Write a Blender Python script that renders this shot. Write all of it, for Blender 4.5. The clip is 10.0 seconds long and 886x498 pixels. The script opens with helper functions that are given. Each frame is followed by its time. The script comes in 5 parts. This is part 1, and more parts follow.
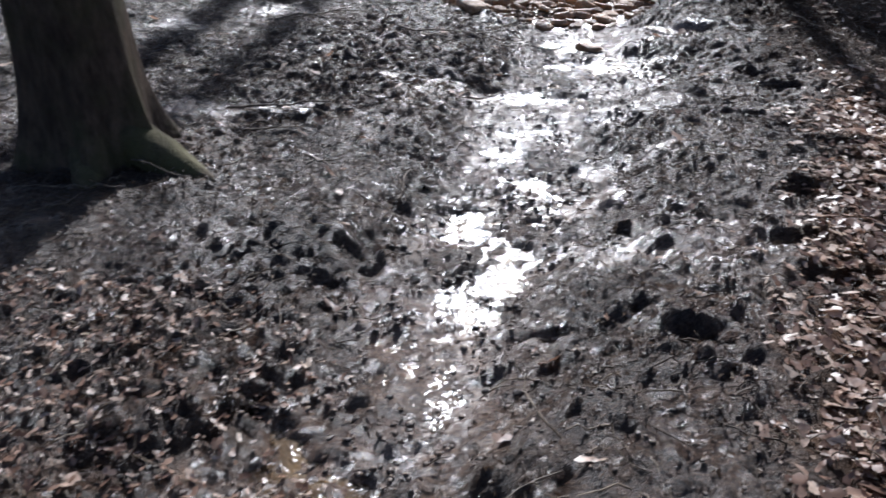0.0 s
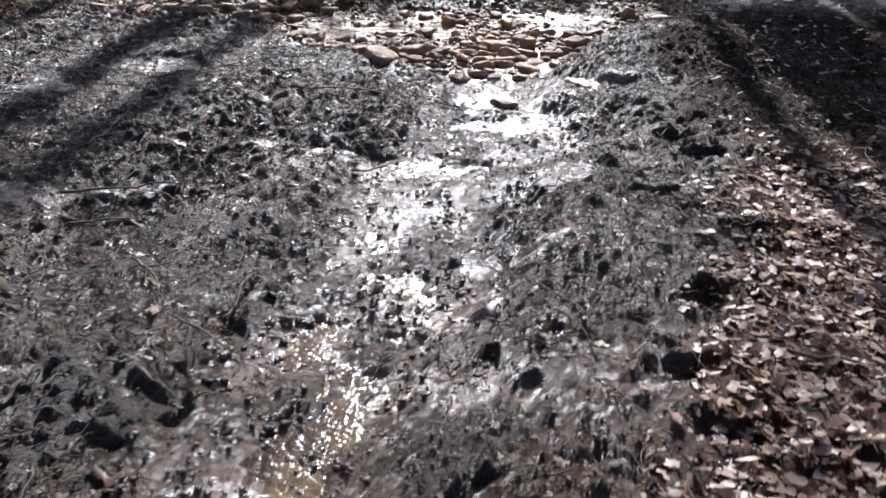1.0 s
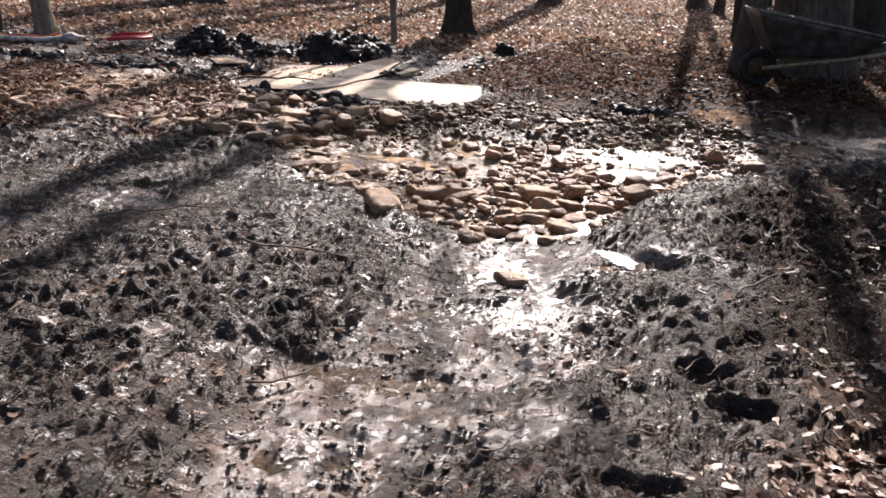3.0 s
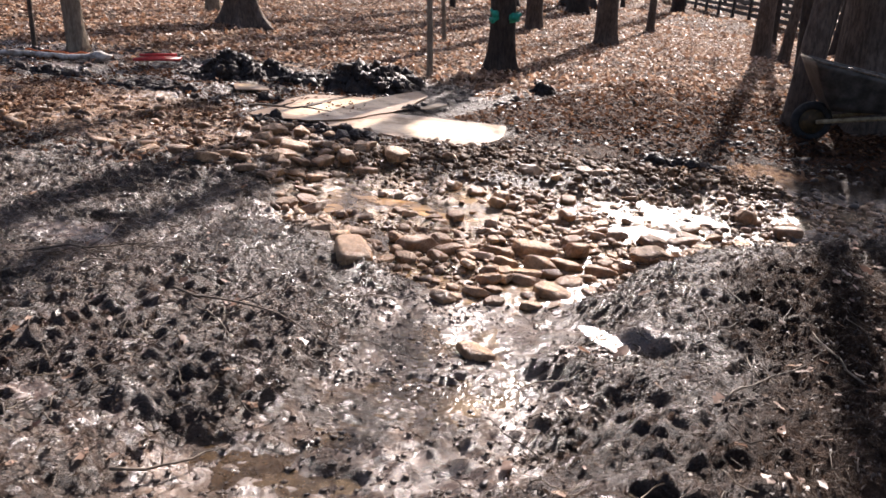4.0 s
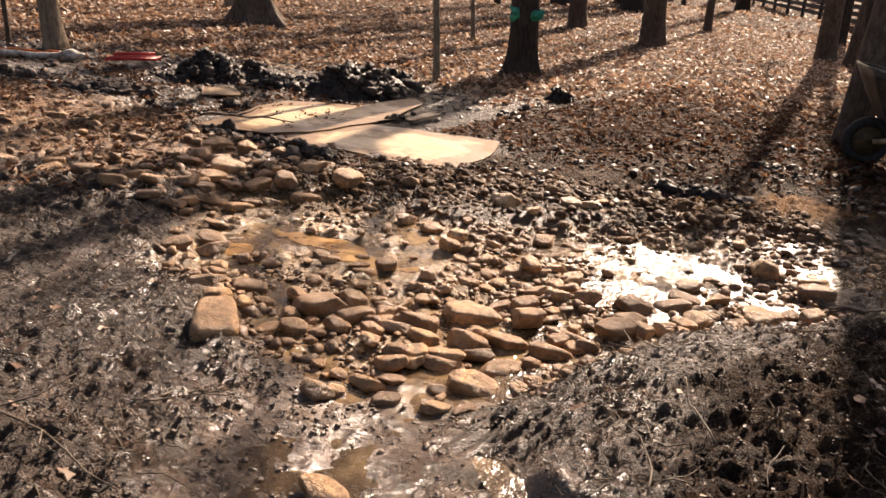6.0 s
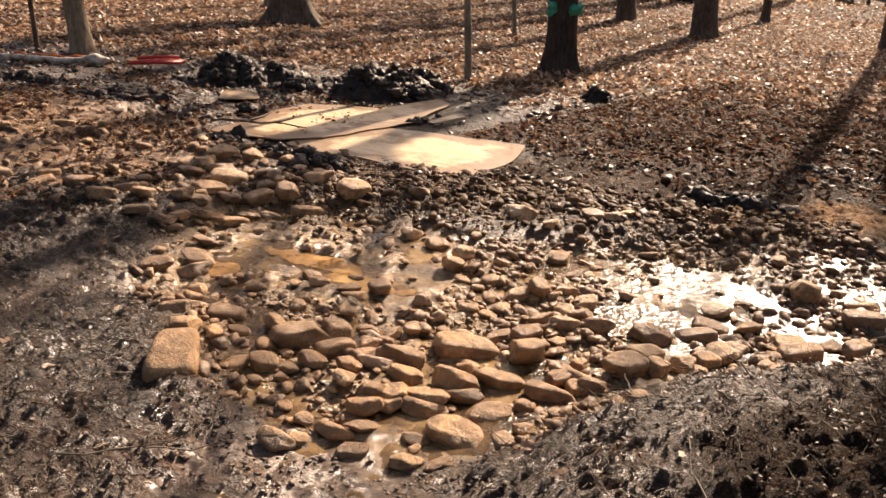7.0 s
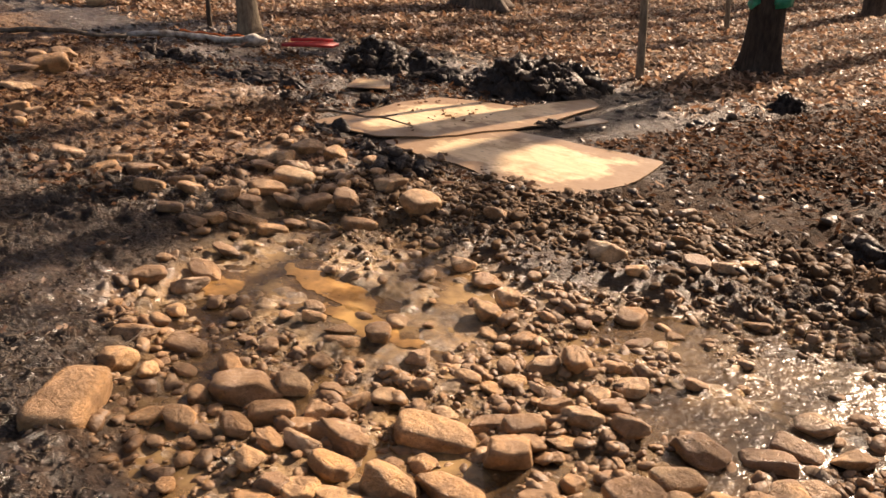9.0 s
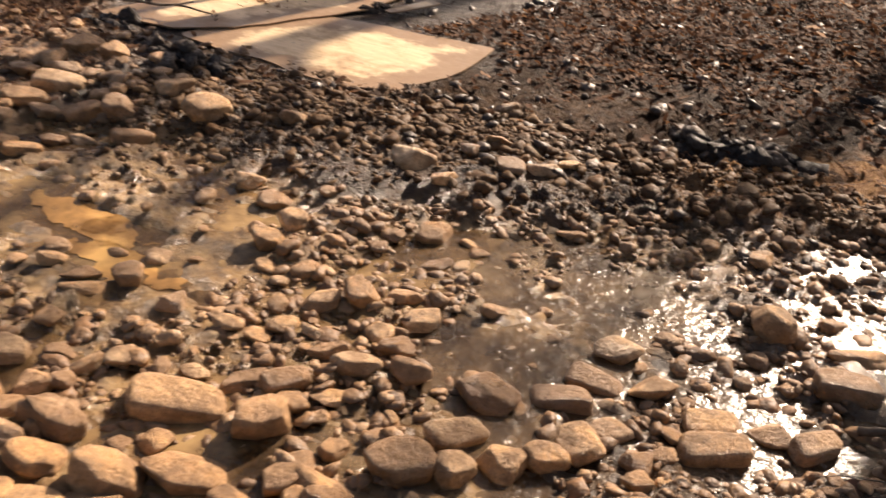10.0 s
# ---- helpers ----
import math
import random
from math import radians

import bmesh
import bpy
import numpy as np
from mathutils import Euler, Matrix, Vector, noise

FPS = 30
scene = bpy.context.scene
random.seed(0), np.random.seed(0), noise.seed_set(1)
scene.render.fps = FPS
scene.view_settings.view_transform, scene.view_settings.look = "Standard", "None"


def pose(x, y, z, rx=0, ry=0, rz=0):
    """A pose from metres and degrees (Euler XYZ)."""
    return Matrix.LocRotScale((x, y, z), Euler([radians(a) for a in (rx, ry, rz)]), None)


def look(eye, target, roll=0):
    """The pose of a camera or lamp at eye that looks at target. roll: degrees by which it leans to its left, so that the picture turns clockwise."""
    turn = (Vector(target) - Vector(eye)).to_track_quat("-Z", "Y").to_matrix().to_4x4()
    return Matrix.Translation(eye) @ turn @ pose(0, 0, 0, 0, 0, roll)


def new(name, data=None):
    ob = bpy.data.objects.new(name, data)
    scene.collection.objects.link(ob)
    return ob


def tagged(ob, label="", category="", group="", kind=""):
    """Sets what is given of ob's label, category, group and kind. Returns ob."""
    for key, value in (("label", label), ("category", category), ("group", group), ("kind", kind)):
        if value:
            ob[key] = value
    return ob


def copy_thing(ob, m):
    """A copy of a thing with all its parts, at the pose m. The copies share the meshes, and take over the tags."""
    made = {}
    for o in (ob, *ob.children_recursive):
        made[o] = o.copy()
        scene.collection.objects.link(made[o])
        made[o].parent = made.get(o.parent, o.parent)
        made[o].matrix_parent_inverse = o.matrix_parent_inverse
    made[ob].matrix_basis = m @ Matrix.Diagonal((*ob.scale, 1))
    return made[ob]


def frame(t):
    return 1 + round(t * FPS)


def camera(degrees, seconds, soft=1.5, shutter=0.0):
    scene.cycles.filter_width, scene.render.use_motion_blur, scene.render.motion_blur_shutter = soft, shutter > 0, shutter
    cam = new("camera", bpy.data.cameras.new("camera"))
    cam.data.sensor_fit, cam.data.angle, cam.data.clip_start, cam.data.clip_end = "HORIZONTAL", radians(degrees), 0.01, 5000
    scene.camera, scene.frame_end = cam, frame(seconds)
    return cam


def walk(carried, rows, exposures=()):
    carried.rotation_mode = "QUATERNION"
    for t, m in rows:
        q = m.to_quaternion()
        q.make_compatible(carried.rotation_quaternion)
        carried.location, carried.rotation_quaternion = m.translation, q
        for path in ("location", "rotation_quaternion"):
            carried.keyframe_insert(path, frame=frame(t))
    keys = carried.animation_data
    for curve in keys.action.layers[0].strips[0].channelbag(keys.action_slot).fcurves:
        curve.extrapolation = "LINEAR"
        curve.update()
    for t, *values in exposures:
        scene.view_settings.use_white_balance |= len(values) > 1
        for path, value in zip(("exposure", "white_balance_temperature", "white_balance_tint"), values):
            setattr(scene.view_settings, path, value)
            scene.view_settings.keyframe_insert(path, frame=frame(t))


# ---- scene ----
cam = camera(56.4, 10.0, 1.5, 0.25)
METRES, EYE = 6.55, 1.5
# the wood stands on a hillside that falls gently to the right: all but the upright trees is turned by this
PLACE = Matrix.Rotation(radians(4.3), 4, Vector((-math.sin(radians(20)), math.cos(radians(20)), 0)))
ROWS = [
    (0.0, 0.0, 0.0, 0.0, 1.2, -28.86, -2.18),
    (0.5, 0.0285, 0.0411, 0.0016, -3.41, -28.19, -1.85),
    (1.0, 0.0686, 0.097, 0.0067, -0.64, -27.11, -1.92),
    (1.5, 0.0934, 0.1553, 0.0085, 1.0, -26.05, -2.5),
    (2.0, 0.1211, 0.1994, 0.0143, 3.84, -23.57, -2.04),
    (2.5, 0.1554, 0.2449, 0.0205, 8.0, -21.65, -2.28),
    (3.0, 0.1708, 0.2919, 0.015, 9.06, -21.25, -3.04),
    (4.5, 0.24, 0.4318, 0.0129, 15.64, -18.72, -5.31),
    (5.0, 0.2463, 0.4816, 0.0132, 14.88, -18.56, -4.59),
    (5.5, 0.2683, 0.531, 0.0118, 16.78, -19.27, -5.21),
    (7.0, 0.299, 0.6436, 0.0119, 22.18, -20.54, -3.66),
    (7.5, 0.322, 0.676, 0.0132, 25.95, -20.43, -4.27),
    (8.0, 0.3226, 0.7156, 0.01, 29.49, -20.03, -4.79),
    (8.5, 0.3308, 0.758, 0.009, 34.11, -20.65, -4.29),
    (9.0, 0.353, 0.8127, 0.0108, 38.57, -22.49, -3.52),
    (9.5, 0.3639, 0.8501, 0.0076, 36.05, -25.66, -3.11),
    (10.0, 0.3632, 0.9019, 0.0043, 30.21, -29.91, -4.27),
]
walk(cam, [(t, PLACE @ pose(METRES * x, METRES * y, EYE + METRES * z, 90 + pitch, roll, yaw)) for t, x, y, z, yaw, pitch, roll in ROWS],
     [(0.0, 0.63, 5080, 13), (1.0, 0.75, 5200, 14), (2.5, 0.87, 5700, 17), (4.5, 1.27, 6150, 22), (5.5, 1.07, 7000, 23), (7.2, 1.1, 7450, 21), (8.5, 1.12, 7950, 24), (10.0, 1.07, 7100, 20)])

# ---------------------------------------------------------------- light
SUN_AZ, SUN_EL = 4.8, 33.6            # degrees right of +y, degrees above the hillside
sun_way = PLACE.to_3x3() @ Vector((math.sin(radians(SUN_AZ)) * math.cos(radians(SUN_EL)),
                                   math.cos(radians(SUN_AZ)) * math.cos(radians(SUN_EL)), math.sin(radians(SUN_EL))))
world = bpy.data.worlds.new("sky")
scene.world = world
world.use_nodes = True
wn = world.node_tree.nodes
sky = wn.new("ShaderNodeTexSky")
sky.sky_type = "NISHITA"
sky.sun_disc = False
sky.sun_elevation = math.asin(sun_way.z)
sky.sun_rotation = math.atan2(sun_way.x, sun_way.y)
sky.dust_density, sky.ozone_density = 4.0, 0.5
wn["Background"].inputs[1].default_value = 0.058
world.node_tree.links.new(sky.outputs[0], wn["Background"].inputs[0])
sun_data = bpy.data.lights.new("sun", "SUN")
sun_data.energy, sun_data.angle, sun_data.color = 5.0, radians(0.53), (1.0, 0.88, 0.71)
sun = new("sun", sun_data)
sun.matrix_world = look(sun_way * 60, (0, 0, 0))

# ---------------------------------------------------------------- noise
_rng = np.random.RandomState(7)
_perm = _rng.permutation(512)
_ang = _rng.rand(512) * 2 * np.pi
_gx, _gy = np.cos(_ang), np.sin(_ang)


def gnoise(x, y, seed=0):
    """Smooth 2D gradient noise of about -0.7 to 0.7."""
    x, y = np.asarray(x, float), np.asarray(y, float)
    xi, yi = np.floor(x).astype(int), np.floor(y).astype(int)
    fx, fy = x - xi, y - yi
    u, v = fx * fx * fx * (fx * (fx * 6 - 15) + 10), fy * fy * fy * (fy * (fy * 6 - 15) + 10)

    def corner(ix, iy, dx, dy):
        k = _perm[(_perm[(ix + seed * 37) % 512] + iy) % 512]
        return _gx[k] * dx + _gy[k] * dy
    a, b = corner(xi, yi, fx, fy), corner(xi + 1, yi, fx - 1, fy)
    c, d = corner(xi, yi + 1, fx, fy - 1), corner(xi + 1, yi + 1, fx - 1, fy - 1)
    return (a + (b - a) * u) + ((c + (d - c) * u) - (a + (b - a) * u)) * v


def fbm(x, y, f, octaves=3, seed=0):
    total, amp = 0, 1.0
    for i in range(octaves):
        total = total + amp * gnoise(x * f + 13.1 * i, y * f - 7.7 * i, seed + i)
        f, amp = f * 2.03, amp * 0.5
    return total


def smooth(a, b, v):
    t = np.clip((v - a) / (b - a), 0, 1)
    return t * t * (3 - 2 * t)


def poly_sd(px, py, poly):
    """Signed distance to a closed outline, negative inside."""
    best, inside = np.full(np.shape(px), 1e9), np.zeros(np.shape(px), bool)
    for (ax, ay), (bx, by) in zip(poly, poly[1:] + poly[:1]):
        ex, ey = bx - ax, by - ay
        wx, wy = px - ax, py - ay
        t = np.clip((wx * ex + wy * ey) / (ex * ex + ey * ey), 0, 1)
        best = np.minimum(best, (wx - ex * t) ** 2 + (wy - ey * t) ** 2)
        cross = ((ay > py) != (by > py)) & (px < ex * (py - ay) / (ey if ey else 1e-9) + ax)
        inside ^= cross
    d = np.sqrt(best)
    return np.where(inside, -d, d)


# ---------------------------------------------------------------- the lie of the land
CH_Y = [-2.0, 0.6, 1.4, 1.75, 2.2, 2.85, 3.7, 4.3, 4.9, 5.3, 5.8, 6.2, 6.8]
CH_X = [-1.3, -0.75, -0.38, -0.2, -0.02, 0.2, 0.36, 0.46, 0.72, 0.86, 0.84, 0.82, 0.85]
CH_W = [0.09, 0.09, 0.10, 0.11, 0.12, 0.12, 0.12, 0.16, 0.26, 0.24, 0.17, 0.16, 0.22]
POOL = [(-0.95, 8.15), (-0.75, 7.5), (-0.4, 6.95), (0.3, 6.48), (0.6, 6.3), (1.1, 6.3), (1.5, 6.62), (1.8, 7.12),
        (2.28, 7.5), (3.0, 8.1), (4.2, 9.2), (5.6, 10.2), (5.2, 10.6), (3.6, 9.75), (2.5, 9.2), (1.7, 8.75), (0.7, 8.15), (-0.1, 8.4)]
SOIL = [(-9, 7.0), (-4, 7.6), (-2.2, 7.9), (-1.1, 8.1), (-1.3, 9.0), (-2.2, 9.5), (-4, 9.6), (-9, 10.2)]
SOIL_R = [(1.75, 9.0), (2.5, 9.35), (3.0, 9.9), (2.5, 10.1), (1.9, 9.8)]
# boot prints: x, y, length, width, turn, depth
PRINTS = [(0.71, 1.92, 0.31, 0.11, -32, 0.095), (0.32, 2.13, 0.20, 0.09, -8, 0.04), (1.80, 4.35, 0.24, 0.11, 10, 0.07),
          (1.72, 3.45, 0.26, 0.11, -15, 0.08), (1.44, 3.88, 0.26, 0.10, -5, 0.08), (1.38, 2.98, 0.16, 0.13, 60, 0.10),
          (1.22, 2.58, 0.22, 0.12, 10, 0.09), (1.27, 2.28, 0.24, 0.13, -20, 0.08), (-0.55, 4.45, 0.26, 0.1, 30, 0.06),
          (1.70, 4.58, 0.20, 0.12, 0, 0.10), (-0.95, 4.75, 0.28, 0.12, 15, 0.05), (-1.25, 6.25, 0.3, 0.12, 25, 0.06),
          (0.05, 4.9, 0.18, 0.1, 40, 0.07), (-0.35, 6.15, 0.26, 0.1, 70, 0.05)]

# ochre puddles: x, y, half length, half width
PUDDLES = [(-0.07, 7.63, 0.20, 0.09), (0.30, 7.50, 0.24, 0.08), (-0.36, 7.30, 0.12, 0.08), (0.14, 7.62, 0.16, 0.09)]

# smooth wet patches: x, y, half length, half width
WET_SPOTS = [(-1.27, 3.92, 0.24, 0.12), (-0.78, 4.0, 0.20, 0.10), (-0.38, 4.6, 0.14, 0.08), (-1.27, 5.98, 0.28, 0.16), (0.80, 3.44, 0.24, 0.08), (0.60, 2.57, 0.12, 0.10),
             (0.95, 4.25, 0.40, 0.16), (1.05, 4.75, 0.34, 0.14), (0.62, 3.1, 0.2, 0.14), (1.25, 5.28, 0.30, 0.12), (1.52, 5.74, 0.26, 0.14), (0.62, 11.0, 0.16, 0.60), (-3.35, 10.6, 0.30, 0.22), (-1.85, 5.55, 0.2, 0.15)]


def wet_spots(x, y):
    w = 0 * x
    for sx, sy, a, b in WET_SPOTS:
        w = np.maximum(w, 1 - smooth(0.55, 1.15, np.hypot((x - sx) / a, (y - sy) / b) + 0.5 * fbm(x, y, 5, 3, 97)))
    return w


BOARDS = ([(-1.3, 9.36), (-.24, 9.26), (.2, 9.45), (.3, 10.0), (.24, 10.47), (-1.2, 10.27)],
          [(-1.98, 9.3), (-1.2, 9.4), (-.8, 10.55), (-.85, 11.6), (-1.1, 11.78), (-1.32, 10.98), (-1.95, 10.72)])


def off_boards(x, y):
    return np.minimum(poly_sd(x, y, BOARDS[0]), poly_sd(x, y, BOARDS[1])) > .03


def land(x, y):
    """The land without its clods, and how much of each kind of ground lies there."""
    x, y = np.asarray(x, float), np.asarray(y, float)
    wob = 0.05 * fbm(x, y, 1.6, 3, 3)
    left, right = 0.10 + 0.04 * gnoise(x * 0.9, y * 0.9, 5), 0.20 + 0.05 * gnoise(x * 1.1, y * 1.1, 6)
    cx, cw = np.interp(y, CH_Y, CH_X), np.interp(y, CH_Y, CH_W)
    side = smooth(-0.35, 0.35, x - cx)
    bank = left * (1 - side) + right * side
    right_rise = 0.12 * np.exp(-(((x - 2.3) / 0.65) ** 2 + ((y - 6.6) / 0.6) ** 2))
    bank = bank + right_rise + wob * 0.6
    d = np.abs(x - cx) + 0.12 * fbm(x, y, 3.1, 3, 9)
    wide = np.where(x > cx, 0.75, 0.5)
    out = smooth(0, 1, (d - cw) / wide)
    past = smooth(6.5, 7.0, y)
    bottom = -0.017 + 0.045 * fbm(x, y, 2.9, 3, 17)
    z = (bottom + (bank - bottom) * out) * (1 - past) + bank * past
    shore = np.interp(x, [-0.6, 0.7, 2.0, 3.0, 4.2, 5.6], [8.4, 7.7, 8.1, 8.8, 9.6, 10.5])
    far = np.maximum(smooth(8.2, 9.6, y - 0.2 * x), smooth(0.0, 0.6, y - shore) * smooth(-0.6, 0.4, x))
    z = z * (1 - far) + (0.10 + wob) * far
    sd = poly_sd(x, y, POOL) + 0.14 * fbm(x, y, 2.3, 3, 11)
    inpool = 1 - smooth(-0.10, 0.28, sd)
    z = z * (1 - inpool) + (0.004 + 0.014 * (1 - smooth(0.9, 1.5, x)) + 0.05 * fbm(x, y, 2.1, 4, 14) + 0.012 * fbm(x, y, 11, 3, 15)) * inpool
    back = smooth(11, 30, y)
    z = z + back * 0.35 * gnoise(x * 0.12, y * 0.12, 21) + 0.10 * smooth(9, 14, y) * smooth(3, 7, -x)
    under = 1 - smooth(1.0, 1.35, np.hypot((x + 0.85) / 1.2, (y - 10.35) / 1.2))
    z = z * (1 - under) + 0.085 * under
    # the small wet hollow in the right bank
    u, v = (x - 1.55) * 0.8 - (y - 5.73) * 0.6, (x - 1.55) * 0.6 + (y - 5.73) * 0.8
    hollow = np.exp(-((u / 0.24) ** 2) ** 2 - ((v / 0.07) ** 2) ** 2)
    z = z - 0.055 * hollow
    for ox, oy, oa, ob in PUDDLES:
        pan = np.exp(-(np.hypot((x - ox) / oa, (y - oy) / ob) / 1.15) ** 4)
        z = z * (1 - pan) - 0.012 * pan
    jx, jy = x + 0.035 * fbm(x, y, 9, 2, 91), y + 0.035 * fbm(x, y, 9, 2, 93)
    for bx, by, ln, wd, turn, dp in PRINTS:
        c, s = math.cos(radians(turn)), math.sin(radians(turn))
        u, v = (jx - bx) * c + (jy - by) * s, -(jx - bx) * s + (jy - by) * c
        e = (np.abs(u) / (ln / 2)) ** 3 + (np.abs(v) / (wd / 2)) ** 3
        z = z - 0.6 * dp * np.exp(-e) + 0.018 * np.exp(-(np.sqrt(e + 1e-6) - 1.5) ** 2 * 3)
    edge = np.interp(x, [-30, -7, -4.3, -3.2, -1.6, -0.3, 0.7, 2.4, 3.3, 6, 30], [11.0, 11.2, 11.6, 12.2, 12.7, 12.4, 13.3, 13.9, 13.6, 13.0, 12.4])
    litter = smooth(-0.5, 0.9, y - edge + 0.9 * fbm(x, y, 0.8, 3, 31))
    rim = np.interp(y, [-3, 1.5, 2.5, 3.9, 5.2, 6.5, 7.6, 9.5], [0.2, 0.74, 1.18, 1.75, 2.1, 2.45, 3.0, 4.6])
    strip = smooth(-0.12, 0.30, x - rim + 0.35 * fbm(x, y, 1.7, 3, 33)) * (1 - smooth(8.8, 9.6, y))
    strip = strip * (1 - 0.85 * smooth(4.2, 5.3, y))
    litter = np.maximum(litter, strip)
    z = z + litter * (0.035 * fbm(x, y, 1.9, 3, 35) + 0.012)
    soil = np.maximum(1 - smooth(-0.25, 0.3, poly_sd(x, y, SOIL) + 0.3 * fbm(x, y, 1.5, 3, 41)),
                      1 - smooth(-0.15, 0.2, poly_sd(x, y, SOIL_R) + 0.25 * fbm(x, y, 2.2, 3, 42)))
    gravel = 0.15 * (1 - smooth(0.2, 1.4, np.abs(y - 9.0 - 0.35 * x))) * smooth(-1.4, -0.4, x) * (1 - smooth(1.0, 2.0, x))
    soil = np.maximum(soil, gravel)
    soil = np.maximum(soil, 1 - smooth(0.06, 0.17, np.hypot(x - 1.36, y - 6.58) + 0.1 * fbm(x, y, 6, 2, 44)))
    silt = np.maximum(inpool, 0.4 * (1 - out) * (1 - past) * smooth(-0.2, 0.25, fbm(x, y, 1.3, 2, 52) + 0.12))
    return z, litter, soil, silt, out, inpool


def ground_z(x, y):
    return float(land(np.array([x]), np.array([y]))[0][0])


def clods(x, y, litter, soil, silt, out, inpool):
    """Crumbs and lumps in the mud, as a height."""
    wx, wy = x + 0.03 * gnoise(x * 9, y * 9, 61), y + 0.03 * gnoise(x * 9, y * 9, 62)
    big = np.abs(gnoise(wx * 4.2, wy * 5.2, 63)) * 1.6
    mid = np.abs(gnoise(wx * 12, wy * 15, 64)) * 1.6
    fine = 0.45 + 0.9 * gnoise(wx * 23, wy * 29, 65)
    tiny = gnoise(x * 34, y * 38, 66)
    rough = 0.55 + 0.9 * np.clip(fbm(x, y, 0.9, 2, 67) + 0.35, 0, 1)
    lumps = (0.040 * (big - 0.4) + 0.034 * (mid - 0.4) + 0.032 * (fine - 0.45) + 0.016 * tiny) * rough
    tread = 0.010 * np.sin((x * 0.8 - y * 0.6) * 2 * np.pi / 0.055) * np.exp(-(((x - 1.55) / 0.3) ** 2 + ((y - 6.2) / 0.25) ** 2))
    tread = tread + 0.009 * np.sin((x * 0.75 + y * 0.66) * 2 * np.pi / 0.06) * np.exp(-(((x + 0.05) / 0.3) ** 2 + ((y - 5.75) / 0.3) ** 2))
    under = 1 - smooth(1.0, 1.3, np.hypot((x + 0.85) / 1.15, (y - 10.35) / 1.15))
    strand = 0.020 * (0.4 - np.abs(gnoise(wx * 6 + wy * 3, wy * 34 - wx * 9, 68))) * smooth(1.2, 1.7, x) * smooth(4.6, 5.4, y)
    lumps = lumps + strand
    lumps = lumps * (0.8 + 0.2 * smooth(0.0, 0.7, out)) + 0.009 * gnoise(x * 16, y * 19, 69) * (1 - out)
    calm = (1 - 0.55 * wet_spots(x, y)) * (1 - 0.8 * under) * (0.72 + 0.28 * smooth(0.05, 0.5, out)) * (1 - 0.2 * inpool) * (1 - 0.35 * litter)
    for ox, oy, oa, ob in PUDDLES:
        calm = calm * (1 - 0.8 * np.exp(-(np.hypot((x - ox) / oa, (y - oy) / ob) / 1.15) ** 4))
    return lumps * calm + tread


def steps(lo, hi, fine, top, a, b, rate):
    """Coordinates that are close together from lo to hi and spread out towards a and b."""
    mid = np.arange(lo, hi, fine)
    up, v, s = [], hi, fine
    while v < b:
        up.append(v)
        s = min(s * rate, top)
        v += s
    down, v, s = [], lo - fine, fine
    while v > a:
        down.append(v)
        s = min(s * rate, top)
        v -= s
    return np.concatenate([down[::-1], mid, up])

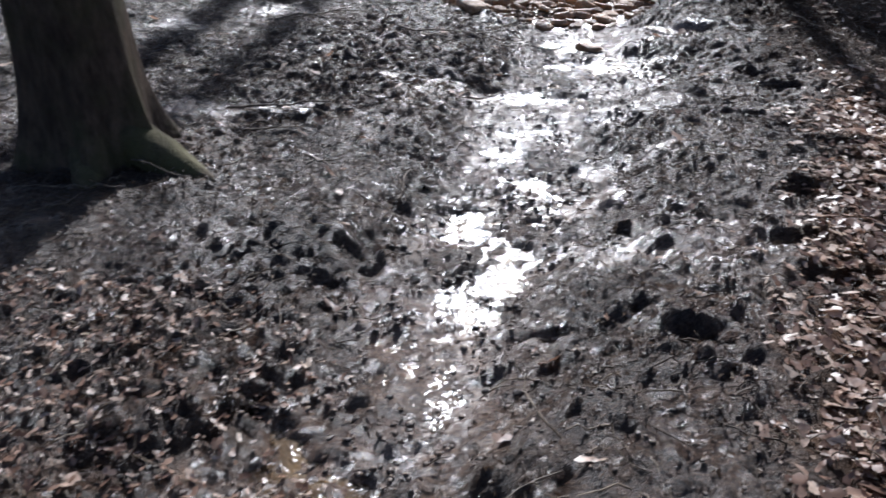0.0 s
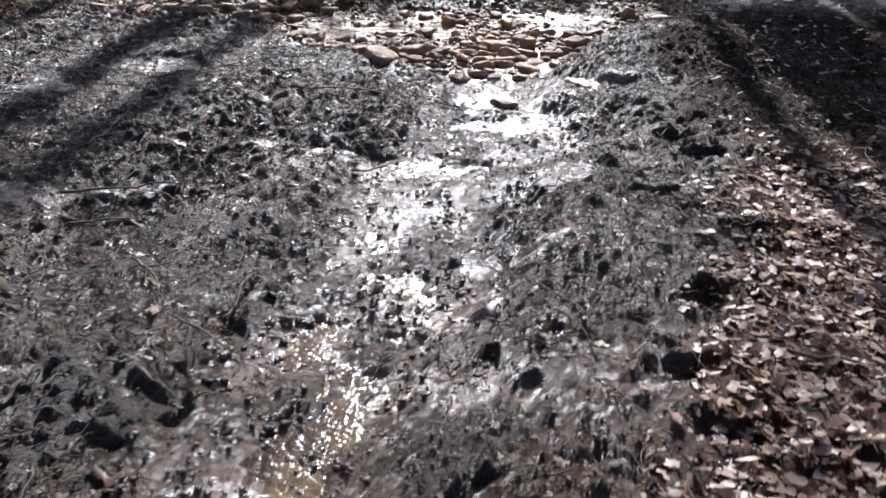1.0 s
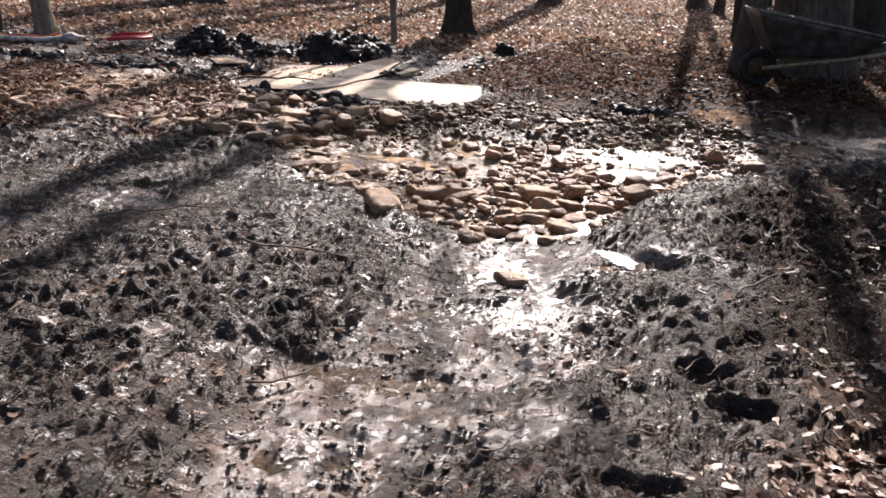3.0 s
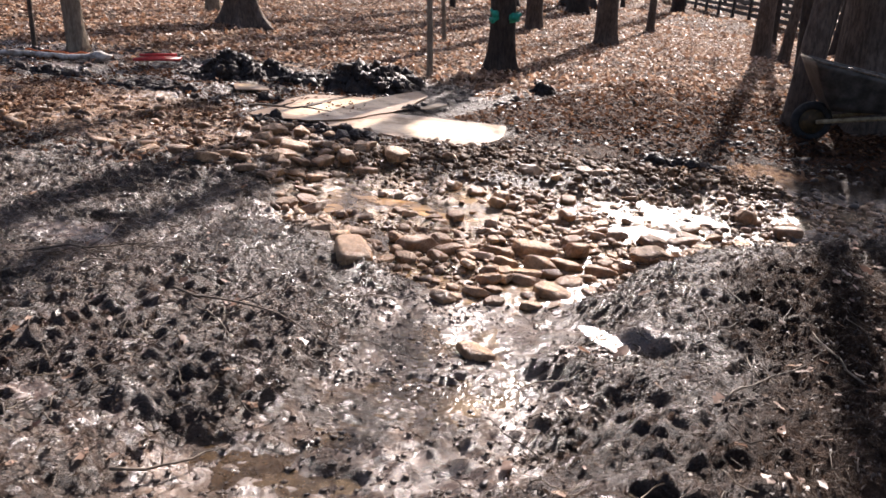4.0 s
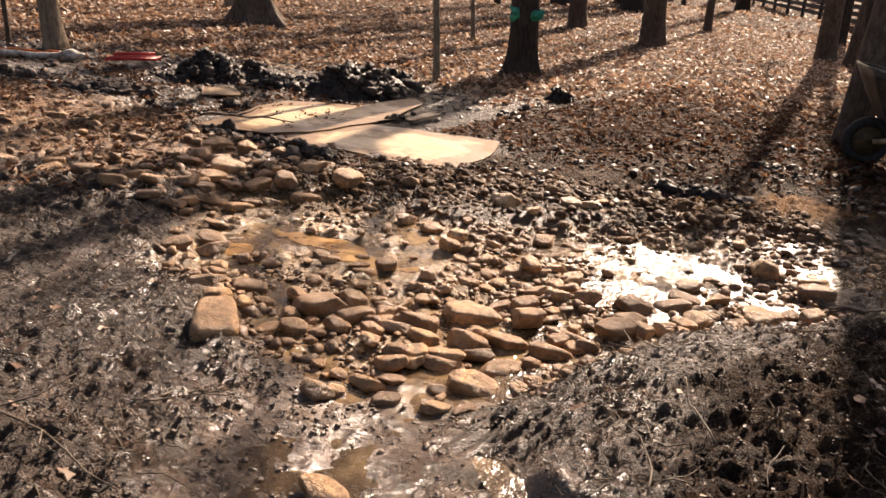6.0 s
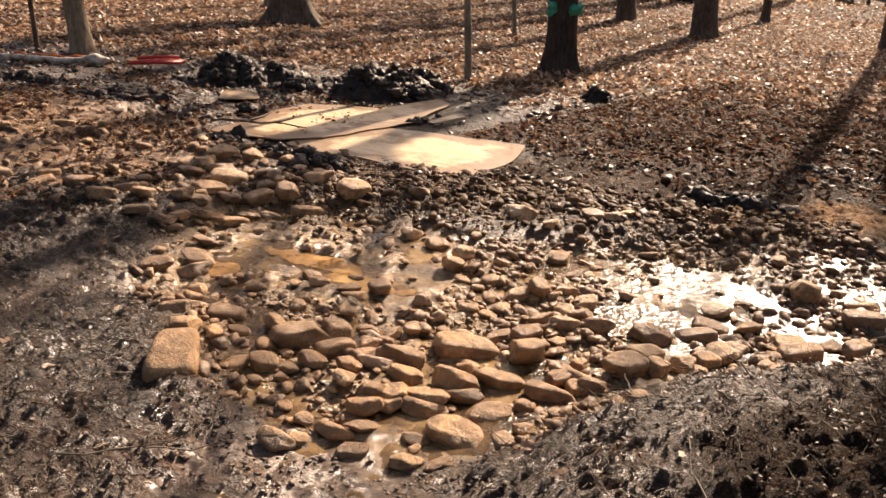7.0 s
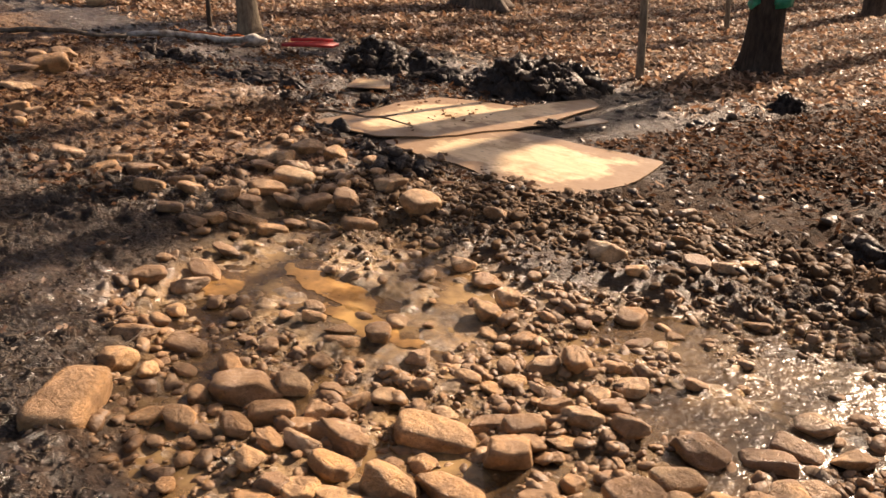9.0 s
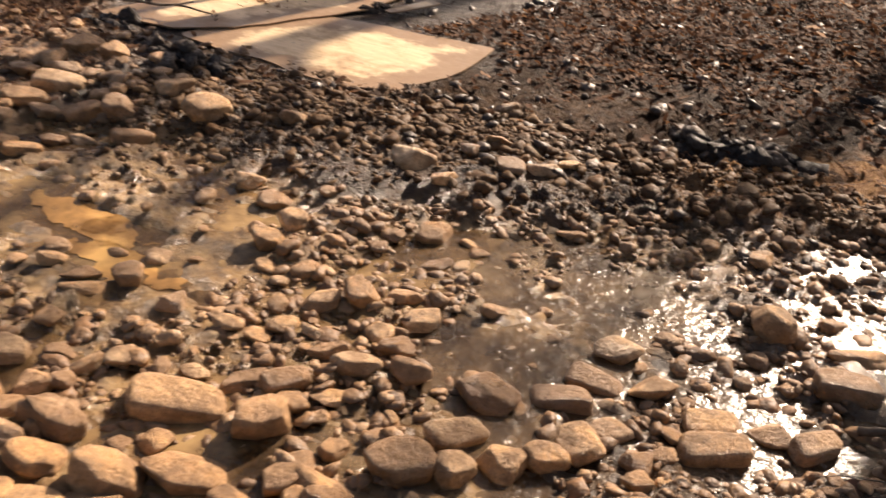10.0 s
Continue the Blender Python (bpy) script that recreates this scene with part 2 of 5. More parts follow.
# ---------------------------------------------------------------- materials
class Nodes:
    """A small helper round one node material."""

    def __init__(self, name):
        self.m = bpy.data.materials.new(name)
        self.m.use_nodes = True
        self.t = self.m.node_tree
        self.b = self.t.nodes["Principled BSDF"]

    def add(self, kind, **values):
        n = self.t.nodes.new(kind)
        for k, v in values.items():
            n.inputs[k.replace("_", " ")].default_value = v
        return n

    def link(self, a, b):
        self.t.links.new(a, b)

    def place(self, scale=(1, 1, 1), world_space=False):
        mp = self.add("ShaderNodeMapping")
        mp.inputs["Scale"].default_value = scale
        if world_space:
            self.link(self.add("ShaderNodeNewGeometry").outputs["Position"], mp.inputs["Vector"])
        else:
            self.link(self.add("ShaderNodeTexCoord").outputs["Object"], mp.inputs["Vector"])
        return mp.outputs["Vector"]

    def noise(self, vec, scale, detail=4, rough=0.6):
        n = self.add("ShaderNodeTexNoise", Scale=scale, Detail=detail, Roughness=rough)
        self.link(vec, n.inputs["Vector"])
        return n.outputs["Fac"]

    def ramp(self, fac, *stops):
        r = self.add("ShaderNodeValToRGB")
        while len(r.color_ramp.elements) < len(stops):
            r.color_ramp.elements.new(0.5)
        for e, (p, c) in zip(r.color_ramp.elements, stops):
            e.position = p
            e.color = (*c, 1) if isinstance(c, tuple) else (c, c, c, 1)
        self.link(fac, r.inputs["Fac"])
        return r.outputs["Color"]

    def mix(self, fac, a, b, how="MIX"):
        n = self.t.nodes.new("ShaderNodeMix")
        n.data_type, n.blend_type = "RGBA", how
        for sock, v in ((n.inputs[0], fac), (n.inputs[6], a), (n.inputs[7], b)):
            if isinstance(v, (int, float)):
                sock.default_value = v if sock is n.inputs[0] else (v, v, v, 1)
            elif isinstance(v, tuple):
                sock.default_value = (*v, 1)
            else:
                self.link(v, sock)
        return n.outputs[2]

    def math(self, op, a, b=0.0):
        n = self.t.nodes.new("ShaderNodeMath")
        n.operation = op
        for sock, v in zip(n.inputs, (a, b)):
            if isinstance(v, (int, float)):
                sock.default_value = v
            else:
                self.link(v, sock)
        return n.outputs[0]

    def attr(self, name):
        n = self.t.nodes.new("ShaderNodeAttribute")
        n.attribute_type = "GEOMETRY"
        n.attribute_name = name
        return n.outputs["Fac"]

    def bump(self, height, strength, distance):
        n = self.add("ShaderNodeBump", Strength=strength, Distance=distance)
        self.link(height, n.inputs["Height"])
        self.link(n.outputs["Normal"], self.b.inputs["Normal"])
        return n

    def done(self, color, rough, spec=0.5):
        for key, v in (("Base Color", color), ("Roughness", rough)):
            if isinstance(v, (int, float)):
                self.b.inputs[key].default_value = v
            elif isinstance(v, tuple):
                self.b.inputs[key].default_value = (*v, 1)
            else:
                self.link(v, self.b.inputs[key])
        self.b.inputs["Specular IOR Level"].default_value = spec
        return self.m


def ground_material():
    k = Nodes("wet_mud_and_litter")
    p = k.place(world_space=True)
    n1, n2, n3 = k.noise(p, 1.7, 5), k.noise(p, 14, 5), k.noise(p, 70, 4)
    mud = k.ramp(k.math("ADD", k.math("MULTIPLY", n1, 0.45), k.math("MULTIPLY", n2, 0.55)),
                 (0.38, (0.024, 0.015, 0.010)), (0.5, (0.085, 0.047, 0.027)), (0.62, (0.20, 0.118, 0.071)))
    mud = k.mix(k.ramp(n3, (0.5, 0.0), (0.68, 0.5)), mud, (0.19, 0.135, 0.095))
    n0 = k.noise(p, 0.9, 5, 0.7)
    mud = k.mix(k.ramp(n0, (0.5, 0.0), (0.66, 0.6)), mud, (0.18, 0.128, 0.092))
    mud = k.mix(k.ramp(n0, (0.36, 0.7), (0.46, 0.0)), mud, (0.03, 0.023, 0.018))
    n5 = k.noise(p, 6.5, 5, 0.65)
    mud = k.mix(k.ramp(k.noise(p, 2.7, 4), (0.5, 0.0), (0.64, 0.55)), mud, (0.11, 0.058, 0.042))
    mud = k.mix(k.ramp(n5, (0.36, 0.5), (0.48, 0.0)), mud, (0.02, 0.014, 0.01))
    fibre = k.noise(k.place((1, 2.4, 1), world_space=True), 40, 6, 0.75)
    mud = k.mix(k.ramp(fibre, (0.4, 0.85), (0.5, 0.0)), mud, (0.016, 0.01, 0.007))
    mud = k.mix(k.ramp(fibre, (0.54, 0.0), (0.68, 0.65)), mud, (0.28, 0.192, 0.132))
    # dull ground is darker; on the right bank this includes painted tree shade
    mud = k.mix(k.math("MULTIPLY", k.attr("dull"), 0.6), mud, (0.034, 0.019, 0.011))
    n6 = k.noise(p, 115, 4, 0.7)
    mud = k.mix(k.ramp(n6, (0.38, 0.75), (0.48, 0.0)), mud, (0.014, 0.009, 0.006))
    mud = k.mix(k.ramp(n6, (0.57, 0.0), (0.68, 0.65)), mud, (0.34, 0.25, 0.185))
    vor = k.add("ShaderNodeTexVoronoi", Scale=13.0)
    k.link(p, vor.inputs["Vector"])
    leaf = k.ramp(vor.outputs["Color"], (0.15, (0.07, 0.04, 0.024)), (0.5, (0.18, 0.105, 0.062)), (0.85, (0.34, 0.225, 0.145)))
    leaf = k.mix(k.ramp(n2, (0.4, 0.8), (0.6, 0.0)), leaf, (0.05, 0.03, 0.018))
    soil = k.ramp(n2, (0.36, (0.075, 0.036, 0.016)), (0.48, (0.3, 0.15, 0.063)), (0.62, (0.52, 0.3, 0.14)))
    silt = k.ramp(n2, (0.36, (0.045, 0.03, 0.018)), (0.52, (0.125, 0.08, 0.043)), (0.68, (0.25, 0.165, 0.09)))
    col = k.mix(k.attr("litter"), mud, leaf)
    col = k.mix(k.attr("soil"), col, soil)
    col = k.mix(k.math("MULTIPLY", k.attr("silt"), 0.8), col, silt)
    clay = k.ramp(n2, (0.34, (0.17, 0.098, 0.045)), (0.5, (0.4, 0.245, 0.11)), (0.66, (0.6, 0.4, 0.195)))
    col = k.mix(k.math("MULTIPLY", k.attr("clay"), k.ramp(n5, (0.34, 0.35), (0.5, 0.95))), col, clay)
    n4 = k.noise(p, 38, 8, 0.8)
    dry = k.ramp(n5, (0.42, 0.66), (0.57, 0.28))
    wet = k.mix(k.attr("wet"), dry, k.ramp(n2, (0.35, 0.22), (0.65, 0.36)))
    wet = k.mix(k.attr("litter"), wet, 0.75)
    wet = k.mix(k.math("MULTIPLY", k.attr("dull"), 0.7), wet, 0.7)
    wet = k.mix(k.math("MULTIPLY", k.attr("soil"), k.ramp(k.attr("wet"), (0.2, 0.8), (0.6, 0.0))), wet, 0.7)
    relief = k.math("ADD", k.math("MULTIPLY", n4, 0.8), k.math("ADD", k.math("MULTIPLY", fibre, 1.2), k.math("MULTIPLY", n6, 0.7)))
    ripple = k.math("ADD", k.math("MULTIPLY", k.noise(p, 85, 2), 0.3), k.math("MULTIPLY", fibre, 0.45))
    b = k.bump(k.mix(k.attr("wet"), relief, ripple), 1.0, 0.09)
    k.link(k.ramp(k.attr("wet"), (0.2, 1.0), (0.95, 0.31)), b.inputs["Strength"])
    film = k.math("MULTIPLY", k.ramp(n2, (0.46, 0.0), (0.62, 0.5)), k.math("SUBTRACT", 1.0, k.math("MAXIMUM", k.attr("litter"), k.attr("dull"))))
    k.link(k.math("MAXIMUM", k.attr("wet"), film), k.b.inputs["Coat Weight"])
    k.b.inputs["Coat Roughness"].default_value = 0.16
    k.b.inputs["Coat IOR"].default_value = 1.36
    skin = k.add("ShaderNodeBump", Strength=0.9, Distance=0.05)
    k.link(k.math("ADD", k.noise(p, 105, 5, 0.7), k.math("MULTIPLY", fibre, 0.6)), skin.inputs["Height"])
    k.link(skin.outputs["Normal"], k.b.inputs["Coat Normal"])
    k.link(k.math("SUBTRACT", 0.58, k.math("MULTIPLY", k.math("MAXIMUM", k.attr("dull"), k.attr("litter")), 0.5)), k.b.inputs["Specular IOR Level"])
    return k.done(col, wet)


def water_material(name="muddy_water", tint=(1, 1, 1), silts=(0.22, 0.6), rough=0.15):
    """Thin muddy water: half clear, half silt, with the gloss of a rippled surface."""
    k = Nodes(name)
    p = k.place(world_space=True)
    n1, n2 = k.noise(p, 3.4, 5), k.noise(p, 22, 3)
    col = k.ramp(n1, *[(f, tuple(a * b for a, b in zip(c, tint))) for f, c in ((0.33, (0.13, 0.08, 0.042)), (0.5, (0.3, 0.185, 0.09)), (0.67, (0.54, 0.36, 0.17)))])
    k.t.nodes.remove(k.b)
    clear, silt, gloss = (k.t.nodes.new("ShaderNodeBsdf" + n) for n in ("Transparent", "Diffuse", "Glossy"))
    clear.inputs["Color"].default_value = (0.72, 0.55, 0.36, 1)
    k.link(col, silt.inputs["Color"])
    gloss.inputs["Roughness"].default_value = rough
    bump = k.add("ShaderNodeBump", Strength=0.5, Distance=0.02)
    k.link(n2, bump.inputs["Height"])
    k.link(bump.outputs["Normal"], gloss.inputs["Normal"])
    fres = k.add("ShaderNodeFresnel", IOR=1.36)
    body, top = k.t.nodes.new("ShaderNodeMixShader"), k.t.nodes.new("ShaderNodeMixShader")
    k.link(k.ramp(n1, (0.38, silts[0]), (0.62, silts[1])), body.inputs[0])
    k.link(clear.outputs[0], body.inputs[1])
    k.link(silt.outputs[0], body.inputs[2])
    k.link(fres.outputs[0], top.inputs[0])
    k.link(body.outputs[0], top.inputs[1])
    k.link(gloss.outputs[0], top.inputs[2])
    k.link(top.outputs[0], k.t.nodes["Material Output"].inputs["Surface"])
    return k.m


def stone_material():
    k = Nodes("muddy_sandstone")
    info = k.add("ShaderNodeObjectInfo").outputs["Random"]
    p = k.place(world_space=True)
    n1, n2, n3 = k.noise(p, 11, 4), k.noise(p, 95, 5, 0.7), k.noise(p, 36, 6, 0.7)
    tone = k.ramp(info, (0.0, (0.58, 0.32, 0.135)), (0.2, (0.68, 0.42, 0.21)), (0.4, (0.41, 0.225, 0.1)),
                  (0.55, (0.52, 0.3, 0.142)), (0.7, (0.27, 0.155, 0.08)), (0.85, (0.45, 0.285, 0.165)), (1.0, (0.64, 0.43, 0.24)))
    col = k.mix(k.ramp(n2, (0.3, 0.45), (0.55, 0.0)), tone, (0.13, 0.078, 0.04))
    col = k.mix(k.ramp(n1, (0.46, 0.0), (0.58, 0.8)), col, (0.2, 0.11, 0.05))
    col = k.mix(k.ramp(n3, (0.5, 0.0), (0.6, 0.5)), col, (0.3, 0.17, 0.07))
    col = k.mix(k.ramp(k.noise(p, 160, 2), (0.62, 0.0), (0.68, 0.7)), col, (0.05, 0.03, 0.018))
    k.bump(k.math("ADD", n2, k.math("MULTIPLY", n3, 1.8)), 0.7, 0.014)
    return k.done(col, k.ramp(n1, (0.4, 0.28), (0.6, 0.62)), 0.55)


def gravel_material(name="gravel", dim=1.0):
    k = Nodes(name)
    isl = k.add("ShaderNodeNewGeometry").outputs["Random Per Island"]
    p = k.place(world_space=True)
    n2 = k.noise(p, 60, 4)
    tones = ((0.0, (0.26, 0.135, 0.058)), (0.3, (0.13, 0.07, 0.033)), (0.55, (0.34, 0.19, 0.085)), (0.8, (0.18, 0.105, 0.054)), (1.0, (0.46, 0.29, 0.155)))
    tone = k.ramp(isl, *[(f, tuple(dim * v for v in c)) for f, c in tones])
    col = k.mix(k.ramp(n2, (0.35, 0.6), (0.65, 0.0)), tone, (0.08, 0.052, 0.032))
    k.bump(n2, 0.5, 0.015)
    return k.done(col, k.ramp(n2, (0.35, 0.4), (0.65, 0.75)), 0.5 * dim ** 2)


def leaf_material(name, stops, rough=0.6, spec=0.5):
    k = Nodes(name)
    isl = k.add("ShaderNodeNewGeometry").outputs["Random Per Island"]
    p = k.place(world_space=True)
    col = k.mix(k.ramp(k.noise(p, 45, 3), (0.35, 0.45), (0.65, 0.0)), k.ramp(isl, *stops), (0.06, 0.035, 0.02))
    k.done(col, rough, spec)
    back = k.t.nodes.new("ShaderNodeBsdfTranslucent")
    k.link(col, back.inputs["Color"])
    both = k.t.nodes.new("ShaderNodeMixShader")
    both.inputs[0].default_value = 0.42
    k.link(k.b.outputs[0], both.inputs[1])
    k.link(back.outputs[0], both.inputs[2])
    k.link(both.outputs[0], k.t.nodes["Material Output"].inputs["Surface"])
    return k.m


def crumb_material():
    k = Nodes("mud_crumbs")
    isl = k.add("ShaderNodeNewGeometry").outputs["Random Per Island"]
    p = k.place(world_space=True)
    n2 = k.noise(p, 50, 4)
    tone = k.ramp(isl, (0.0, (0.034, 0.022, 0.014)), (0.6, (0.085, 0.055, 0.035)), (0.9, (0.145, 0.1, 0.068)), (1.0, (0.28, 0.205, 0.145)))
    k.bump(n2, 0.6, 0.015)
    return k.done(k.mix(k.ramp(n2, (0.4, 0.6), (0.6, 0.0)), tone, (0.03, 0.025, 0.021)), k.ramp(n2, (0.4, 0.3), (0.65, 0.7)), 0.5)


def bark_material(name, dark, light, moss=None):
    k = Nodes(name)
    p = k.place((1, 1, 0.28))
    q = k.place()
    n1, n2, n3 = k.noise(p, 26, 6, 0.7), k.noise(q, 2.4, 4), k.noise(q, 40, 3)
    col = k.ramp(n1, (0.34, dark), (0.62, light))
    col = k.mix(k.ramp(n2, (0.42, 0.45), (0.62, 0.0)), col, tuple(0.5 * c for c in dark))
    if moss:
        col = k.mix(k.ramp(k.noise(q, 3.1, 5), (0.46, 0.0), (0.62, 0.75)), col, moss)
    k.bump(k.math("ADD", n1, k.math("MULTIPLY", n3, 0.5)), 0.5, 0.025)
    return k.done(col, 0.85, 0.25)


def sheet_material():
    k = Nodes("muddied_plywood")
    p = k.place((0.8, 5.0, 1))
    q = k.place()
    n1, n2, n3 = k.noise(p, 4, 5), k.noise(q, 2.6, 5, 0.65), k.noise(q, 30, 4)
    col = k.ramp(n1, (0.35, (0.55, 0.39, 0.215)), (0.62, (0.72, 0.56, 0.355)))
    col = k.mix(k.ramp(n2, (0.48, 0.0), (0.66, 0.75)), col, (0.22, 0.13, 0.06))
    col = k.mix(k.ramp(n3, (0.6, 0.0), (0.72, 0.7)), col, (0.07, 0.045, 0.03))
    rim = k.math("ADD", k.math("MULTIPLY", k.attr("rim"), 0.75), k.math("MULTIPLY", n2, 0.9))
    col = k.mix(k.ramp(rim, (0.9, 0.0), (1.08, 0.85)), col, (0.2, 0.115, 0.06))
    k.bump(n3, 0.15, 0.01)
    return k.done(col, k.ramp(n2, (0.4, 0.32), (0.6, 0.55)), 0.5)


def plain_material(name, a, b, rough=0.5, scale=20.0, metal=0.0):
    k = Nodes(name)
    p = k.place()
    n = k.noise(p, scale, 5)
    k.bump(n, 0.2, 0.01)
    k.b.inputs["Metallic"].default_value = metal
    return k.done(k.ramp(n, (0.38, a), (0.64, b)), rough, 0.4)


M_GROUND, M_WATER, M_STONE, M_GRAVEL, M_CRUMB = ground_material(), water_material(), stone_material(), gravel_material(), crumb_material()
M_LEAF = leaf_material("dry_leaves", ((0.0, (0.15, 0.075, 0.042)), (0.3, (0.32, 0.17, 0.098)), (0.55, (0.49, 0.31, 0.2)), (0.8, (0.64, 0.47, 0.34)), (1.0, (0.82, 0.68, 0.55))), 0.48)
M_WETLEAF = leaf_material("wet_leaves", ((0.0, (0.15, 0.08, 0.052)), (0.4, (0.38, 0.235, 0.16)), (0.75, (0.6, 0.43, 0.32)), (1.0, (0.78, 0.64, 0.5))), 0.42)
M_SCRAP = leaf_material("rotten_scraps", ((0.0, (0.028, 0.02, 0.015)), (0.45, (0.075, 0.056, 0.042)), (0.8, (0.2, 0.155, 0.12)), (1.0, (0.45, 0.37, 0.3))), 0.5)
M_DARKLEAF = leaf_material("wet_dark_leaves", ((0.0, (0.03, 0.014, 0.008)), (0.5, (0.10, 0.044, 0.022)), (0.85, (0.19, 0.09, 0.044)), (1.0, (0.34, 0.19, 0.105))), 0.75, 0.2)
M_BARK = bark_material("grey_brown_bark", (0.06, 0.044, 0.033), (0.2, 0.15, 0.112))
M_BARK_PALE = bark_material("pale_bark", (0.17, 0.13, 0.09), (0.45, 0.365, 0.26))
M_BARK_MOSS = bark_material("mossy_bark", (0.042, 0.029, 0.019), (0.15, 0.105, 0.07), (0.06, 0.055, 0.022))
M_MOSS = bark_material("moss", (0.035, 0.026, 0.017), (0.11, 0.085, 0.052), (0.085, 0.078, 0.03))
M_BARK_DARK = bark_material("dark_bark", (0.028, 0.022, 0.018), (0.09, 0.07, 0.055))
M_OCHRE = water_material("ochre_clay_water", (1.5, 1.35, 1.0), (0.6, 0.9), 0.22)
M_BRIGHT = water_material("bright_puddle_water", (0.8, 0.85, 1.0), (0.2, 0.45), 0.22)
M_SEEP = water_material("seeping_water", (0.75, 0.78, 0.85), (0.08, 0.4), 0.16)
M_SHEET = sheet_material()
M_TWIG = plain_material("twig_bark", (0.07, 0.05, 0.035), (0.22, 0.17, 0.12), 0.7)
M_STRAW = leaf_material("pale_root_fibres", ((0.0, (0.05, 0.036, 0.026)), (0.5, (0.13, 0.1, 0.07)), (1.0, (0.36, 0.29, 0.21))), 0.55)
M_RED = plain_material("red_plastic", (0.5, 0.03, 0.03), (0.62, 0.06, 0.05), 0.4)
M_WHITE = plain_material("dirty_white_fabric", (0.2, 0.16, 0.12), (0.68, 0.64, 0.58), 0.7, 14)
M_ORANGE = plain_material("orange_plastic", (0.6, 0.13, 0.03), (0.75, 0.2, 0.06), 0.45)
M_GRAVEL_DARK = gravel_material("dark_brown_gravel", 0.5)
M_GREEN = plain_material("green_ribbon", (0.01, 0.22, 0.14), (0.02, 0.36, 0.24), 0.35)
M_WOOD = plain_material("weathered_lumber", (0.2, 0.15, 0.08), (0.42, 0.34, 0.2), 0.6)
M_STEEL = plain_material("dark_painted_steel", (0.045, 0.042, 0.037), (0.12, 0.11, 0.095), 0.45, 8, 0.3)
M_RUBBER = plain_material("rubber", (0.012, 0.012, 0.012), (0.03, 0.028, 0.026), 0.75)
M_FENCE = plain_material("dark_fence_wood", (0.03, 0.024, 0.02), (0.08, 0.066, 0.055), 0.8)

# ---------------------------------------------------------------- building helpers


class Shape:
    """Gathers points and faces for one mesh."""

    def __init__(self):
        self.v, self.f = [], []

    def tube(self, pts, radii, sides=6, cap=True, wave=None):
        pts = [Vector(p) for p in pts]
        first = len(self.v)
        ref = Vector((0.3, 0.9, 0.2))
        for i, (p, r) in enumerate(zip(pts, radii)):
            way = (pts[min(i + 1, len(pts) - 1)] - pts[max(i - 1, 0)]).normalized()
            a = ref - way * ref.dot(way)
            a = a.normalized() if a.length > 1e-4 else way.orthogonal().normalized()
            b = way.cross(a)
            for j in range(sides):
                th = 2 * math.pi * j / sides
                rr = r * (wave(th, p) if wave else 1.0)
                self.v.append(p + (a * math.cos(th) + b * math.sin(th)) * rr)
        for i in range(len(pts) - 1):
            for j in range(sides):
                k = (j + 1) % sides
                o, u = first + i * sides, first + (i + 1) * sides
                self.f.append((o + j, o + k, u + k, u + j))
        if cap:
            self.f.append(tuple(first + j for j in reversed(range(sides))))
            o = first + (len(pts) - 1) * sides
            self.f.append(tuple(o + j for j in range(sides)))

    def box(self, m, sx, sy, sz):
        o = len(self.v)
        for x in (-sx / 2, sx / 2):
            for y in (-sy / 2, sy / 2):
                for z in (-sz / 2, sz / 2):
                    self.v.append(m @ Vector((x, y, z)))
        self.f += [tuple(o + i for i in q) for q in ((0, 1, 3, 2), (4, 6, 7, 5), (0, 4, 5, 1), (2, 3, 7, 6), (0, 2, 6, 4), (1, 5, 7, 3))]

    def mesh(self, name, material, even=True):
        me = bpy.data.meshes.new(name)
        me.from_pydata([tuple(p) for p in self.v], [], self.f)
        me.materials.append(material)
        if even:
            me.shade_smooth()
        me.update()
        return me


def part(name, shape, material, parent, label="", even=True):
    ob = new(name, shape.mesh(name, material, even))
    ob.parent = parent
    if label:
        ob["label"] = label
    return ob


def quick_mesh(name, verts, faces, material, even=True):
    """A mesh from arrays: verts n x 3, faces m x k."""
    me = bpy.data.meshes.new(name)
    n, k = faces.shape
    me.vertices.add(len(verts))
    me.vertices.foreach_set("co", np.ascontiguousarray(verts, dtype=np.float32).ravel())
    me.loops.add(n * k)
    me.loops.foreach_set("vertex_index", np.ascontiguousarray(faces, dtype=np.int32).ravel())
    me.polygons.add(n)
    me.polygons.foreach_set("loop_start", np.arange(0, n * k, k, dtype=np.int32))
    me.materials.append(material)
    me.update(calc_edges=True)
    me.validate()
    if even:
        me.shade_smooth()
    return me


# ---------------------------------------------------------------- ground and water
GX = steps(-2.6, 3.2, 0.015, 3.0, -150, 150, 1.04)
GY = steps(1.0, 9.4, 0.016, 3.0, -60, 260, 1.025)
XX, YY = np.meshgrid(GX, GY)
Z0, LIT, SOI, SIL, OUTC, INP = land(XX, YY)
ZZ = Z0 + clods(XX, YY, LIT, SOI, SIL, OUTC, INP)
nx, ny = len(GX), len(GY)
idx = np.arange(nx * ny).reshape(ny, nx)
quads = np.stack([idx[:-1, :-1], idx[:-1, 1:], idx[1:, 1:], idx[1:, :-1]], -1).reshape(-1, 4)
ground_mesh = quick_mesh("ground", np.stack([XX, YY, ZZ], -1).reshape(-1, 3), quads, M_GROUND)
NEAR = 1 - smooth(0.02, 0.6, OUTC) * (1 - INP)
